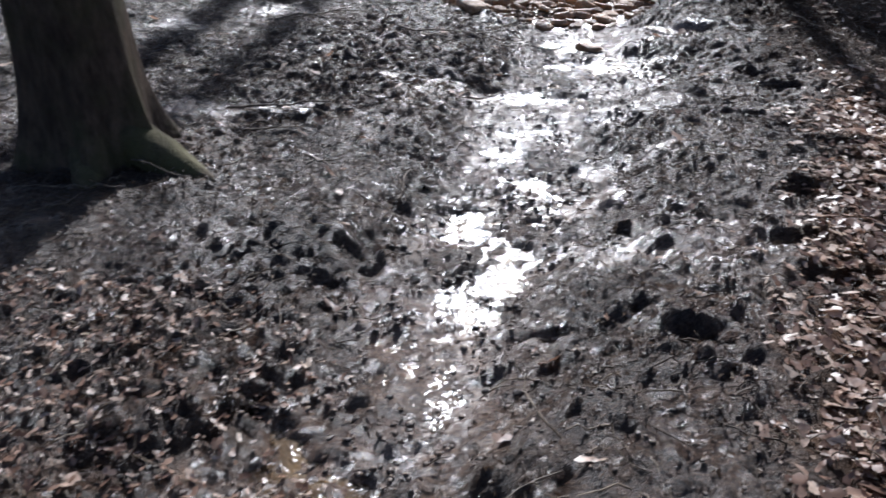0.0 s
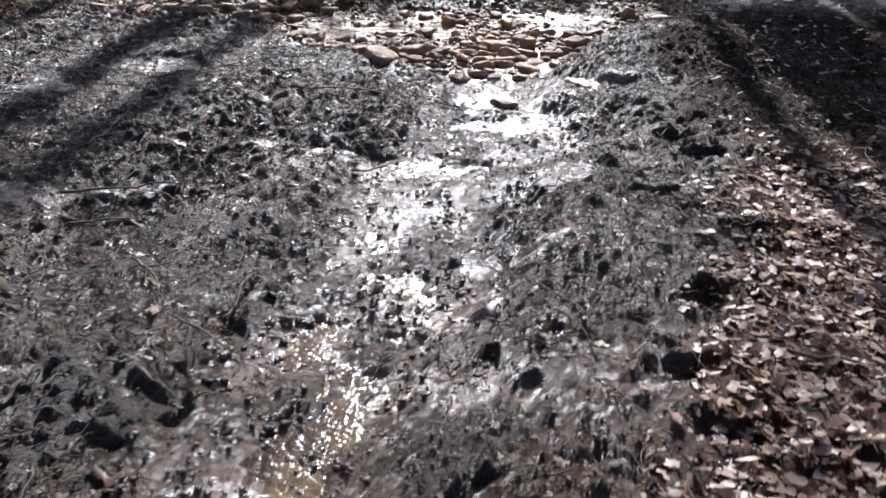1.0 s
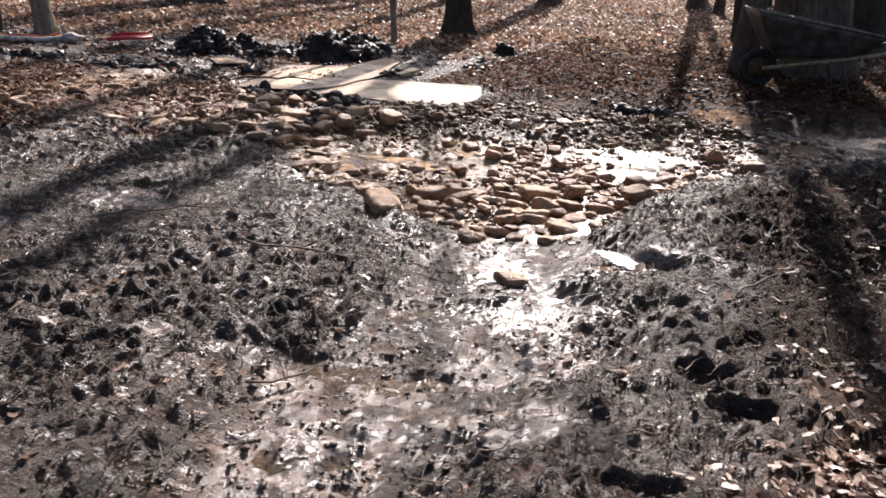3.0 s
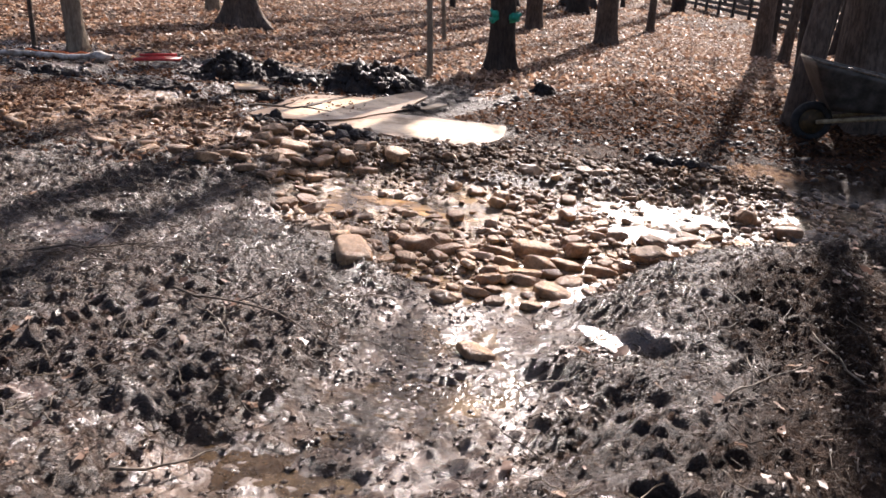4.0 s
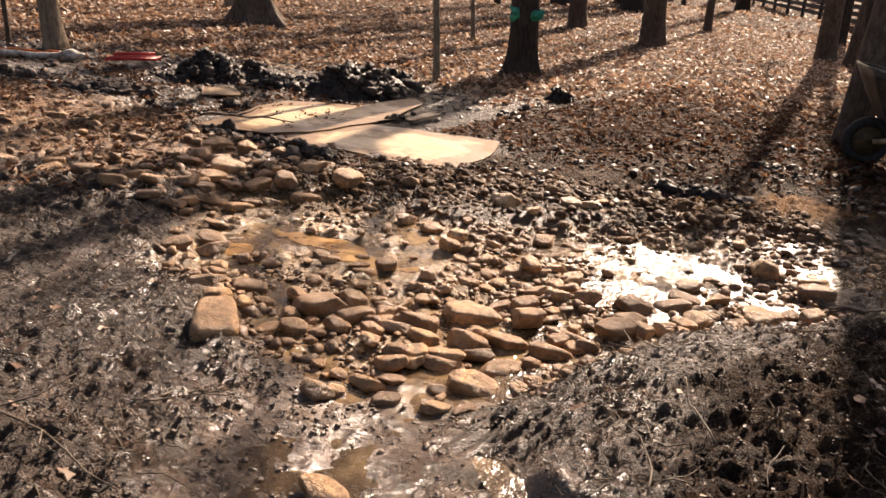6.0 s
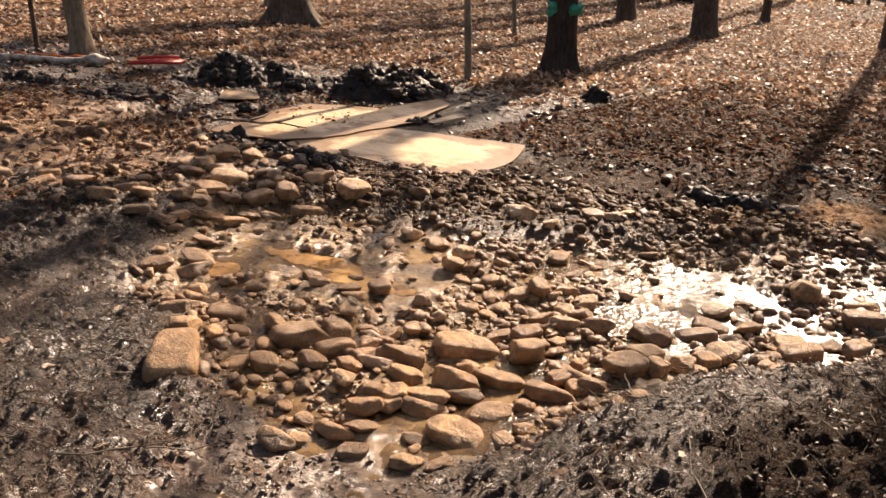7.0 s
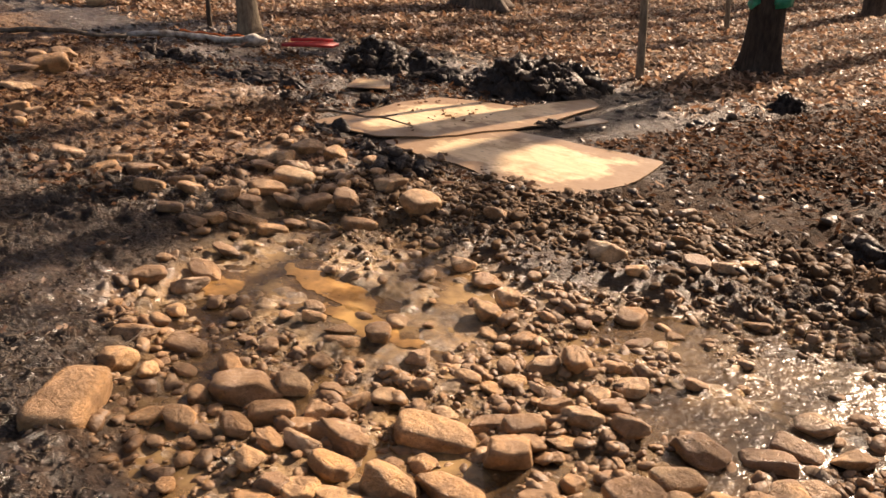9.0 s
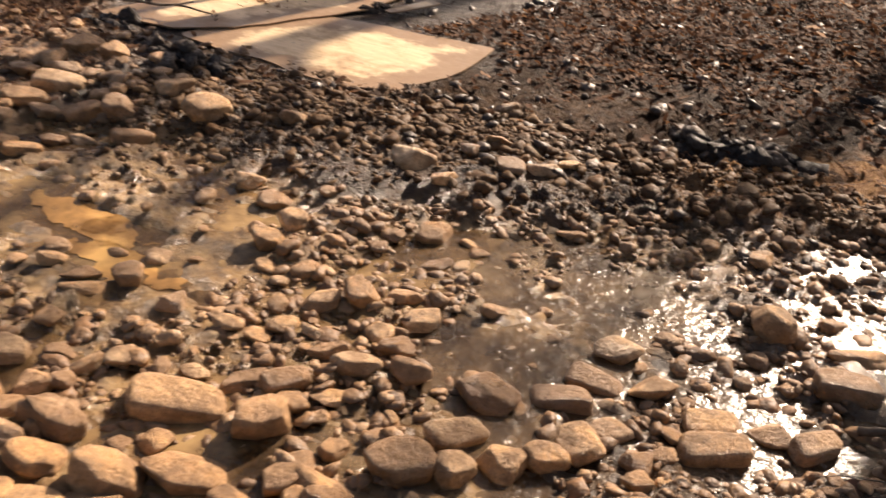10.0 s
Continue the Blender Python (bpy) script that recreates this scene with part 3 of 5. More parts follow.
WET = np.clip(np.maximum(NEAR * (YY < 7), INP) * (0.75 + 0.9 * fbm(XX, YY, 2.1, 3, 57)) + smooth(0.2, 0.42, fbm(XX, YY, 1.0, 3, 58)) * 0.5 * (1 - smooth(0.9, 1.5, XX)) + wet_spots(XX, YY), 0, 1)
# right bank: matte dark mud, with some tree shade put into its colour
DULL = smooth(-0.15, 0.35, XX - np.interp(YY, [3.0, 5.0, 6.5, 7.6], [1.8, 1.75, 1.95, 2.6]) + 0.3 * fbm(XX, YY, 2.2, 3, 59)) * smooth(3.6, 4.4, YY) * (1 - smooth(6.8, 7.6, YY - 0.45 * (XX - 2)))
DULL = np.maximum(DULL, smooth(-0.3, 0.5, XX + 0.4 * fbm(XX, YY, 1.6, 3, 60)) * (1 - smooth(5.0, 7.0, XX)) * smooth(8.4, 9.0, YY - 0.25 * XX) * (1 - smooth(13.5, 14.5, YY)))
CLAY = INP ** 2 * smooth(6.2, 6.5, YY) * (1 - smooth(1.25, 1.95, XX - 0.25 * (YY - 7) + 0.5 * fbm(XX, YY, 1.9, 3, 45)))
WET = WET * (1 - 0.45 * CLAY)
for label, values in (("clay", CLAY), ("dull", DULL), ("litter", LIT), ("soil", SOI), ("silt", SIL), ("wet", WET)):
    at = ground_mesh.attributes.new(label, "FLOAT", "POINT")
    at.data.foreach_set("value", values.astype(np.float32).ravel())
ground = tagged(new("ground", ground_mesh), "dark churned wet mud, brown soil and leaf litter on a woodland floor", "ground", kind="structure")


def water_sheet(name, x0, x1, y0, y1, level, keep, label, material=None, grid=0.025):
    """Shallow water: a sheet of small squares, kept where it lies in its hollow."""
    xs, ys = np.arange(x0, x1, grid), np.arange(y0, y1, grid)
    ax, ay = np.meshgrid(xs, ys)
    z = level(ax, ay)
    lz, _, _, _, co, ip = land(ax, ay)
    ok = keep(ax, ay, co, ip) & (lz < z + 0.03)
    ids = np.arange(ax.size).reshape(ax.shape)
    okf = ok[:-1, :-1] & ok[:-1, 1:] & ok[1:, 1:] & ok[1:, :-1]
    f = np.stack([ids[:-1, :-1], ids[:-1, 1:], ids[1:, 1:], ids[1:, :-1]], -1)[okf]
    used, inv = np.unique(f, return_inverse=True)
    v = np.stack([ax, ay, z], -1).reshape(-1, 3)[used]
    return tagged(new(name, quick_mesh(name, v, inv.reshape(f.shape), material or M_WATER)), label, "water", kind="structure")


def water_level(x, y):
    return -0.029 + 0.040 * smooth(5.6, 6.7, y)


water_sheet("water", -1.6, 1.30, 6.0, 9.4, lambda x, y: water_level(x, y) - 0.003, lambda x, y, co, ip: (ip > 0.3) | (co < 0.3) & (y < 6.9),
            "shallow tan muddy water among stones")
water_sheet("water", 1.30, 5.8, 6.2, 10.8, lambda x, y: water_level(x, y) - 0.004, lambda x, y, co, ip: ip > 0.3, "thin silvery water over grey silt", M_BRIGHT)
water_sheet("water", -1.6, 1.9, 0.0, 6.01, water_level, lambda x, y, co, ip: co < 0.4, "thin trickle of grey-brown water in the channel", M_SEEP)
PUD = ground_z(1.55, 5.73) + 0.015
water_sheet("puddle", 1.2, 1.95, 5.4, 6.1, lambda x, y: PUD + 0 * x,
            lambda x, y, co, ip: np.hypot(((x - 1.55) * 0.8 - (y - 5.73) * 0.6) / 0.24, ((x - 1.55) * 0.6 + (y - 5.73) * 0.8) / 0.075) + 0.25 * fbm(x, y, 5, 2, 98) < 1, "small bright puddle in the mud bank", M_BRIGHT, 0.008)
for ox, oy, oa, ob in PUDDLES:
    water_sheet("puddle", ox - .3, ox + .3, oy - .3, oy + .3, lambda x, y: 0.0105 + 0 * x,
                lambda x, y, co, ip: np.hypot((x - ox) / oa, (y - oy) / ob) + 0.8 * fbm(x, y, 7, 3, 95) < 1, "small puddle of bright ochre clay water", M_OCHRE, 0.006)

# ---------------------------------------------------------------- trees
def crown_shape(shape, rnd, base, top, r, start, spread, limbs=11):
    """Bare limbs, branches and twigs along the upper trunk."""
    def branch(p, way, length, rad, depth):
        pts, q, w = [p], p.copy(), way.copy()
        for _ in range(4 if depth < 2 else 2):
            w = (w + Vector((rnd.uniform(-.25, .25), rnd.uniform(-.25, .25), rnd.uniform(-.05, .28)))).normalized()
            q = q + w * length / (4 if depth < 2 else 2)
            pts.append(q.copy())
        shape.tube(pts, [rad * f for f in ((1, .8, .6, .42, .2) if depth < 2 else (1, .7, .3))], 5 if depth == 0 else 4 if depth == 1 else 3, False)
        if depth < 2:
            for i in range(4 if depth == 0 else 3):
                at = pts[rnd.randint(1, len(pts) - 1)]
                side = Vector((rnd.uniform(-1, 1), rnd.uniform(-1, 1), rnd.uniform(-.1, .7))).normalized()
                branch(at, (w * 0.7 + side).normalized(), length * rnd.uniform(.4, .62), rad * .42, depth + 1)
    for i in range(limbs):
        t = start + (1 - start) * (i + rnd.random()) / limbs
        p = base.lerp(top, t)
        th = rnd.uniform(0, 6.283)
        way = Vector((math.cos(th), math.sin(th), rnd.uniform(.3, 1.1))).normalized()
        branch(p, way, spread * (1.15 - .7 * t) * rnd.uniform(.7, 1.2), max(r * (1.05 - t) * .5, .012), 0)


def tree(x, y, r, height, label, bark, seed, lean=(0, 0), flare=0.55, lobes=5, sides=24, name="tree", limbs=9, sway=1.0):
    rnd = random.Random(seed)
    root = new(name)
    root.location = (x, y, ground_z(x, y) - 0.06)
    tagged(root, label, "tree", "woodland trees")
    zs, z = [], 0.0
    while z < 2.6:
        zs.append(z)
        z += 0.05 if r > 0.3 or sides > 30 else 0.13
    while z < height:
        zs.append(z)
        z += 0.5
    ph, ph2 = rnd.uniform(0, 6.28), rnd.uniform(0, 6.28)
    pts = [Vector((lean[0] * z + sway * .03 * math.sin(z * .9 + ph) * min(z, 2) / 2 + sway * .12 * math.sin(z * .31 + ph2) * min(z / 6, 1),
                   lean[1] * z + sway * .03 * math.sin(z * .8 + ph2) * min(z, 2) / 2, z)) for z in zs]
    radii = [r * (1 - .86 * z / height) for z in zs]

    def wave(th, p):
        f = math.exp(-max(p.z - .03, 0) / (r * 1.0 + .03))
        lobe = max(0.0, math.cos(lobes * th + ph + .6 * math.sin(2 * th + ph2)))
        ridge = .035 * noise.noise(Vector((math.cos(th) * 4 + seed, math.sin(th) * 4, p.z * .9))) + .02 * noise.noise(Vector((math.cos(th) * 11, math.sin(th) * 11 + seed, p.z * 2.5)))
        return 1 + flare * f * (.35 + lobe) + 1.6 * ridge
    s = Shape()
    s.tube(pts, radii, sides, True, wave)
    part("trunk", s, bark, root)
    c = Shape()
    crown_shape(c, rnd, pts[len(pts) // 3] if height > 30 else Vector((lean[0] * 0, lean[1] * 0, 0)), pts[-1], r, .38, height * .28, limbs)
    part("crown", c, bark, root, "bare limbs and twigs without leaves")
    return root


near_tree = tree(-1.50, 3.30, 0.215, 17, "thick mossy grey-brown tree trunk rooted in the mud", M_BARK_MOSS, 11, (.045, .0), .6, 6, 48)
for way, reach, thick in ((-22, .62, .10), (-75, .5, .08), (40, .42, .07)):
    c, d = math.cos(radians(way)), math.sin(radians(way))
    s = Shape()
    s.tube([Vector((c * reach * u, d * reach * u, .30 - .34 * u ** .6)) for u in (.2, .4, .55, .7, .85, 1.0)], [thick * f for f in (1.1, 1.0, .9, .75, .55, .25)], 14, True,
           lambda th, p: 1 + .22 * noise.noise(Vector((math.cos(th) * 1.5, math.sin(th) * 1.5, p.x * 9 + p.y * 7))))
    part("root", s, M_MOSS, near_tree, "root covered with yellow-green moss")
tree(-5.3, 11.5, 0.115, 12, "pale slender tree beside a white fabric tube", M_BARK_PALE, 12, (.01, 0), .4)
tree(-8.55, 12.3, 0.10, 12, "dark slender tree behind a heap of pale rubble", M_BARK_DARK, 51, (.0, 0), .4, 4, 16)
tree(-9.0, 12.5, 0.11, 13, "pale tree behind a heap of pale rubble", M_BARK_PALE, 52, (.0, 0), .4, 4, 16)
tree(-5.75, 11.3, 0.03, 6, "thin crooked dark sapling among dry leaves", M_BARK, 13, (.05, 0), .2, 3, 8)
tree(-5.4, 16.1, 0.24, 19, "large grey tree with flared buttress roots", M_BARK, 14, (.0, 0), 1.25, 5, 40)
tree(-7.1, 18.1, 0.14, 14, "slender brown tree standing in leaf litter", M_BARK_PALE, 15, (.0, 0), .3)
tree(-1.25, 13.1, 0.044, 8, "thin straight pale sapling at the leaf litter's edge", M_BARK_PALE, 16, (.0, 0), .15, 3, 12)
tree(-2.4, 18.5, 0.042, 9, "thin pale sapling in the leaf litter", M_BARK_PALE, 17, (.0, 0), .2, 3, 12)
green_tree = tree(-0.6, 14.75, 0.19, 16, "dark tree with flared base and green ribbon", M_BARK_DARK, 18, (.015, 0), .55, 5, 32)
tree(-1.35, 23.3, 0.21, 16, "brown leaning tree in the leaf litter", M_BARK, 19, (.05, 0), .25)
tree(0.5, 21.5, 0.23, 18, "thick dark brown tree in sunlit leaf litter", M_BARK, 20, (.03, 0), .35, 5, 32)
tree(-1.6, 37.5, 0.55, 20, "very thick dark tree far back in the wood", M_BARK_DARK, 21, (.0, 0), .45, 6, 28)
tree(4.05, 23.9, 0.21, 12.0, "straight reddish-brown tree casting a long shadow", M_BARK, 22, (-.01, 0), .35, 5, 28)
tree(4.3, 22.0, 0.12, 9, "thin leaning brown tree beside a thicker one", M_BARK, 23, (.1, 0), .3, 4, 14)
tree(1.4, 29.5, 0.12, 11, "slim dark tree in the leaf litter", M_BARK, 24, (.06, 0), .3, 4, 14)
tree(-4.7, 28.8, 0.10, 10, "slim dark tree standing far back", M_BARK_DARK, 25, (-.03, 0), .3, 4, 12)
# added trunk, out of sight behind the massive one, to shade the right bank
tree(4.9, 16.5, 0.3, 18, "thick dark trunk added for shade, hidden behind a massive one", M_BARK_DARK, 35, (.0, 0), .3, 5, 24)
tree(3.22, 12.75, 0.155, 15, "brown leaning trunk behind the wheelbarrow", M_BARK, 26, (.09, 0), .22, 4, 28)
tree(4.16, 13.3, 0.45, 18, "massive brown tree trunk behind the wheelbarrow", M_BARK, 27, (-.01, 0), .5, 5, 36)
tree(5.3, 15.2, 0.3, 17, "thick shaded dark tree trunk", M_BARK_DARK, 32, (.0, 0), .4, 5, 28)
# unseen helper trunk: only its shadow strip on the right bank matters
tree(3.82, 16.2, 0.15, 18, "unseen dark trunk added for shade behind a leaning one", M_BARK_DARK, 33, (.0, 0), .3, 5, 28)
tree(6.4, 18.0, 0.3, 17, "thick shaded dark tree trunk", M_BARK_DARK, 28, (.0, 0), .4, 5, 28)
tree(2.5, 44.0, 0.3, 18, "dark tree near the far fence", M_BARK_DARK, 29, (.0, 0), .4, 5, 20)
tree(5.1, 31.0, 0.2, 15, "dark slender tree before the slatted fence", M_BARK_DARK, 30, (.03, 0), .3, 4, 16)
tree(6.4, 27.5, 0.17, 14, "dark slender tree before the slatted fence", M_BARK_DARK, 31, (.07, 0), .3, 4, 16)

ribbon = Shape()
gz = ground_z(-0.6, 14.75)
ring = [Vector((-0.595 + .188 * math.cos(a), 14.75 + .188 * math.sin(a), gz + .74 + .03 * math.sin(a + 1))) for a in np.linspace(0, 6.283, 25)]
ribbon_v = len(ring)
for up in (-.06, .06):
    ribbon.v += [p + Vector((0, 0, up)) for p in ring]
ribbon.f += [(i, i + 1, ribbon_v + i + 1, ribbon_v + i) for i in range(ribbon_v - 1)]
bow = new("ribbon", ribbon.mesh("band", M_GREEN))
tagged(bow, "shiny green plastic ribbon tied round a tree", "ribbon")
sol = bow.modifiers.new("thick", "SOLIDIFY")
sol.thickness = 0.006
for sx, dz in ((-1, .07), (-1, -.03), (1, .05)):
    tail = Shape()
    for i in range(7):
        u = i / 6
        c = Vector((-.595 + sx * (.06 + .17 * u), 14.555 - .03 * math.sin(u * 4), gz + .74 + dz * u * 1.3 + .02 * math.sin(u * 7)))
        w = .055 * math.sin(math.pi * (.15 + .75 * u))
        tail.v += [c + Vector((0, .004, w)), c + Vector((0, -.004, -w))]
    tail.f += [(2 * i, 2 * i + 2, 2 * i + 3, 2 * i + 1) for i in range(6)]
    ob = part("ribbon_tail", tail, M_GREEN, bow)
    ob.modifiers.new("thick", "SOLIDIFY").thickness = 0.004

# the wood behind: copies of five trees
rnd = random.Random(5)
makers = [tree(-9.5, 25, .16, 15, "slim grey-brown tree in the wood behind", M_BARK, 41, (.02, 0), .35, 4, 14),
          tree(-12.5, 21, .24, 17, "grey tree with flared foot in the wood", M_BARK_PALE, 42, (-.02, 0), .45, 5, 18),
          tree(8.6, 26, .12, 12, "slender dark tree in the wood behind", M_BARK_DARK, 43, (.03, 0), .3, 4, 12),
          tree(-3.6, 33, .3, 18, "thick dark tree in the wood behind", M_BARK_DARK, 44, (.0, 0), .4, 5, 18),
          tree(-8.2, 31, .05, 8, "thin sapling in the wood behind", M_BARK, 45, (.02, 0), .2, 3, 8)]
taken = [(-9.5, 25), (-12.5, 21), (8.6, 26), (-3.6, 33), (-8.2, 31), (4.05, 23.9), (0.5, 21.5), (-1.35, 23.3), (-1.6, 37.5), (1.4, 29.5)]
while len(taken) < 110:
    x, y = rnd.uniform(-48, 40), rnd.uniform(20, 95)
    if abs(x) > 0.75 * y + 6 or min(math.hypot(x - a, y - b) for a, b in taken) < 2.2:
        continue
    if -0.8 < x - .135 * (y - 4) < 1.9 and y < 38 or 1.0 < x < 9 and y < 62 and abs(x - 4.6) < 2.6:
        continue
    taken.append((x, y))
    src = makers[rnd.choice((0, 1, 2, 3, 4, 4, 2))]
    k = rnd.uniform(.8, 1.25)
    copy_thing(src, pose(x, y, ground_z(x, y) - .06, 0, 0, rnd.uniform(0, 360)) @ Matrix.Scale(k, 4))
# a few more that stand beside and behind the walk
for x, y, i in ((-7.5, 4.5, 1), (-5.2, -2.5, 0), (4.8, -3.5, 3), (7.2, 4.0, 1), (9.5, 9.5, 0), (-9.5, 9.0, 0), (1.0, -6.5, 1), (-11.5, 14.5, 2), (10.5, 16, 0)):
    copy_thing(makers[i], pose(x, y, ground_z(x, y) - .06, 0, 0, 77 * i + 13 * x))

# ---------------------------------------------------------------- sheets of plywood
def sheet(outline, z, seed, label):
    """A warped board, cut to its outline, muddy and ragged at the edge."""
    pts = []
    n = len(outline)
    for i in range(n):
        (ax, ay), (bx, by) = outline[i], outline[(i + 1) % n]
        for k in range(8):
            pts.append((ax + (bx - ax) * k / 8, ay + (by - ay) * k / 8))
    for _ in range(1):
        m = len(pts)
        pts = [((pts[i - 1][0] + 2 * pts[i][0] + pts[(i + 1) % m][0]) / 4, (pts[i - 1][1] + 2 * pts[i][1] + pts[(i + 1) % m][1]) / 4) for i in range(m)]
    m = len(pts)
    cx, cy = sum(p[0] for p in pts) / m, sum(p[1] for p in pts) / m
    s = Shape()
    rings = 14
    for k in range(rings, 0, -1):
        f = k / rings
        for px, py in pts:
            rag = .05 * float(fbm(px, py, 4, 4, seed)) * f ** 6
            s.v.append(Vector(((px - cx) * (f + rag), (py - cy) * (f + rag), 0)))
    s.v.append(Vector((0, 0, 0)))
    for v in s.v:
        v.z = .008 * float(gnoise(v.x * 1.1 + seed, v.y * 1.3, 5)) + .003 * float(gnoise(v.x * 5, v.y * 5 + seed, 6))
    for k in range(rings - 1):
        s.f += [(k * m + i, k * m + (i + 1) % m, (k + 1) * m + (i + 1) % m, (k + 1) * m + i) for i in range(m)]
    s.f += [((rings - 1) * m + i, (rings - 1) * m + (i + 1) % m, rings * m) for i in range(m)]
    ob = new("plywood_sheet", s.mesh("plywood_sheet", M_SHEET, False))
    rim = ob.data.attributes.new("rim", "FLOAT", "POINT")
    rim.data.foreach_set("value", [(rings - i // m) / rings for i in range(rings * m)] + [0.0])
    sol = ob.modifiers.new("thick", "SOLIDIFY")
    sol.thickness, sol.offset = 0.009, -1
    ob.location = (cx, cy, z)
    return tagged(ob, label, "board", "boards on the mud")


sheet([(-1.3, 9.36), (-.92, 9.28), (-.66, 9.32), (-.24, 9.26), (.04, 9.32), (.18, 9.41), (.28, 9.69), (.29, 10.08), (.23, 10.45), (.01, 10.43), (-.68, 10.36), (-1.2, 10.25)],
      .095, 3, "tan mud-smeared plywood sheet lying on wet ground")
sheet([(-1.96, 9.32), (-1.92, 9.83), (-1.97, 10.22), (-1.91, 10.7), (-1.63, 10.85), (-1.3, 10.97), (-1.06, 11.76), (-.86, 11.53), (-.82, 10.58), (-.93, 10.24), (-1.14, 9.63), (-1.42, 9.37)],
      .102, 8, "tan mud-smeared plywood sheet in front of mud heaps")
sheet([(-.62, 11.1), (-.70, 10.6), (-.62, 10.58), (-.5, 11.05)], .13, 9, "narrow strip of tan plywood on dark mud")
sheet([(-2.55, 10.25), (-2.75, 10.6), (-2.5, 10.75), (-2.28, 10.5)], .13, 10, "small broken piece of tan plywood in mud")

# ---------------------------------------------------------------- mounds of mud
def pebble_shapes(level, count, seed, sharp):
    """Several lumps cut by planes, as arrays of points that share their faces."""
    bm = bmesh.new()
    bmesh.ops.create_icosphere(bm, subdivisions=level, radius=1)
    d = np.array([tuple(q.co) for q in bm.verts])
    f = np.array([[q.index for q in p.verts] for p in bm.faces])
    bm.free()
    r = np.random.RandomState(seed)
    made = []
    for _ in range(count):
        n = r.standard_normal((9, 3))
        n /= np.linalg.norm(n, axis=1)[:, None]
        c = r.uniform(.6, 1.0, 9)
        total = (np.maximum(0, d @ n.T / c) ** sharp).sum(1) + 1e-6
        rad = np.minimum(total ** (-1 / sharp), 1.35)
        made.append(d * rad[:, None] * (1 + .07 * r.standard_normal((len(d), 1)).clip(-1.5, 1.5)))
    return np.array(made), f


PEBBLE, COBBLE, CRUMB = pebble_shapes(2, 12, 1, 12), pebble_shapes(2, 14, 3, 12), pebble_shapes(1, 16, 2, 10)


def black_mud_material():
    k = Nodes("black_mud")
    p = k.place(world_space=True)
    n1, n2 = k.noise(p, 6, 4), k.noise(p, 40, 5)
    k.bump(n2, 0.8, 0.03)
    return k.done(k.ramp(n1, (.35, (.012, .008, .006)), (.55, (.036, .023, .015)), (.72, (.1, .064, .04))), k.ramp(n2, (.4, .35), (.6, .8)), .45)


M_HEAP = black_mud_material()


def mound(x, y, lx, ly, h, turn, seed, label, clots=0):
    """A mound of dug mud: a rough body with broken clods heaped over it, in one mesh."""
    n = 64
    z0 = ground_z(x, y) - .06
    r = np.random.RandomState(seed)
    uu, vv = np.meshgrid(np.linspace(-1, 1, n), np.linspace(-1, 1, n))

    def height(u, v):
        d = np.hypot(u, v) + .35 * fbm(u, v, 1.7, 3, seed)
        body = (1 - smooth(.1, 1.05, d)) ** .8 * (.75 + .5 * fbm(u, v, 1.9, 2, seed + 5))
        lump = .7 * np.abs(gnoise(u * 6, v * 6, seed + 1)) + .6 * np.abs(gnoise(u * 11, v * 11, seed + 2)) + .3 * gnoise(u * 20, v * 20, seed + 3)
        return h * body * (.8 + .25 * gnoise(u * 3, v * 3, seed + 9)) + min(.14, .42 * h) * (lump - .4) * (1 - smooth(.7, 1.0, d)), d
    zz, _ = height(uu, vv)
    zz = zz - .05 * smooth(.8, 1.0, np.maximum(np.abs(uu), np.abs(vv)))
    px = uu * lx / 2 + .05 * gnoise(uu * 7, vv * 7, seed + 4)
    py = vv * ly / 2 + .05 * gnoise(uu * 7, vv * 7, seed + 6)
    ids = np.arange(n * n).reshape(n, n)
    f = np.stack([ids[:-1, :-1], ids[:-1, 1:], ids[1:, 1:], ids[1:, :-1]], -1).reshape(-1, 4)
    verts, faces = [np.stack([px, py, zz], -1).reshape(-1, 3)], [f[:, [0, 1, 2]], f[:, [0, 2, 3]]]
    shapes, tf = COBBLE
    at = n * n
    for _ in range(clots):
        u, v = r.standard_normal(2) * .42
        cz, d = height(np.array([u]), np.array([v]))
        if d[0] > .85:
            continue
        size = min(.03 + .10 * r.rand() ** 2.5, h + .02)
        q = shapes[r.randint(len(shapes))] * (1 + .24 * r.standard_normal((shapes.shape[1], 1))) * size * np.array([.6, .5, .45])
        verts.append(q + np.array([u * lx / 2, v * ly / 2, cz[0] + size * .12]))
        faces.append(tf + at)
        at += len(q)
    ob = new("mound", quick_mesh("mound", np.concatenate(verts), np.concatenate(faces), M_HEAP))
    ob.matrix_world = pose(x, y, z0, 0, 0, turn)
    return tagged(ob, label, "mound", "mounds of mud")


mound(-3.0, 11.3, 1.35, 1.0, .40, 30, 101, "mound of black wet dug mud beside the boards", 330)
mound(-1.6, 11.75, 1.6, 1.0, .46, 40, 121, "tall mound of black wet dug mud behind boards", 380)
mound(-2.25, 11.35, 1.3, .5, .2, 25, 131, "low bank of black mud between two mounds", 130)
mound(-3.3, 9.95, 1.9, 0.8, .20, 12, 141, "low ridge of dark mud beside the brown soil", 30)
mound(-4.6, 10.0, 1.6, 0.8, .20, 20, 161, "low ridge of dark churned mud", 30)
mound(-0.95, 9.0, 1.2, 0.42, .17, -4, 181, "low dark mud lump against the plywood", 30)
mound(-1.75, 9.25, 0.8, 0.35, .12, 10, 191, "low dark mud lapping over the plywood edge", 15)
mound(-2.15, 10.1, 0.5, 0.9, .13, 0, 195, "dark mud lapping over the plywood edge", 15)
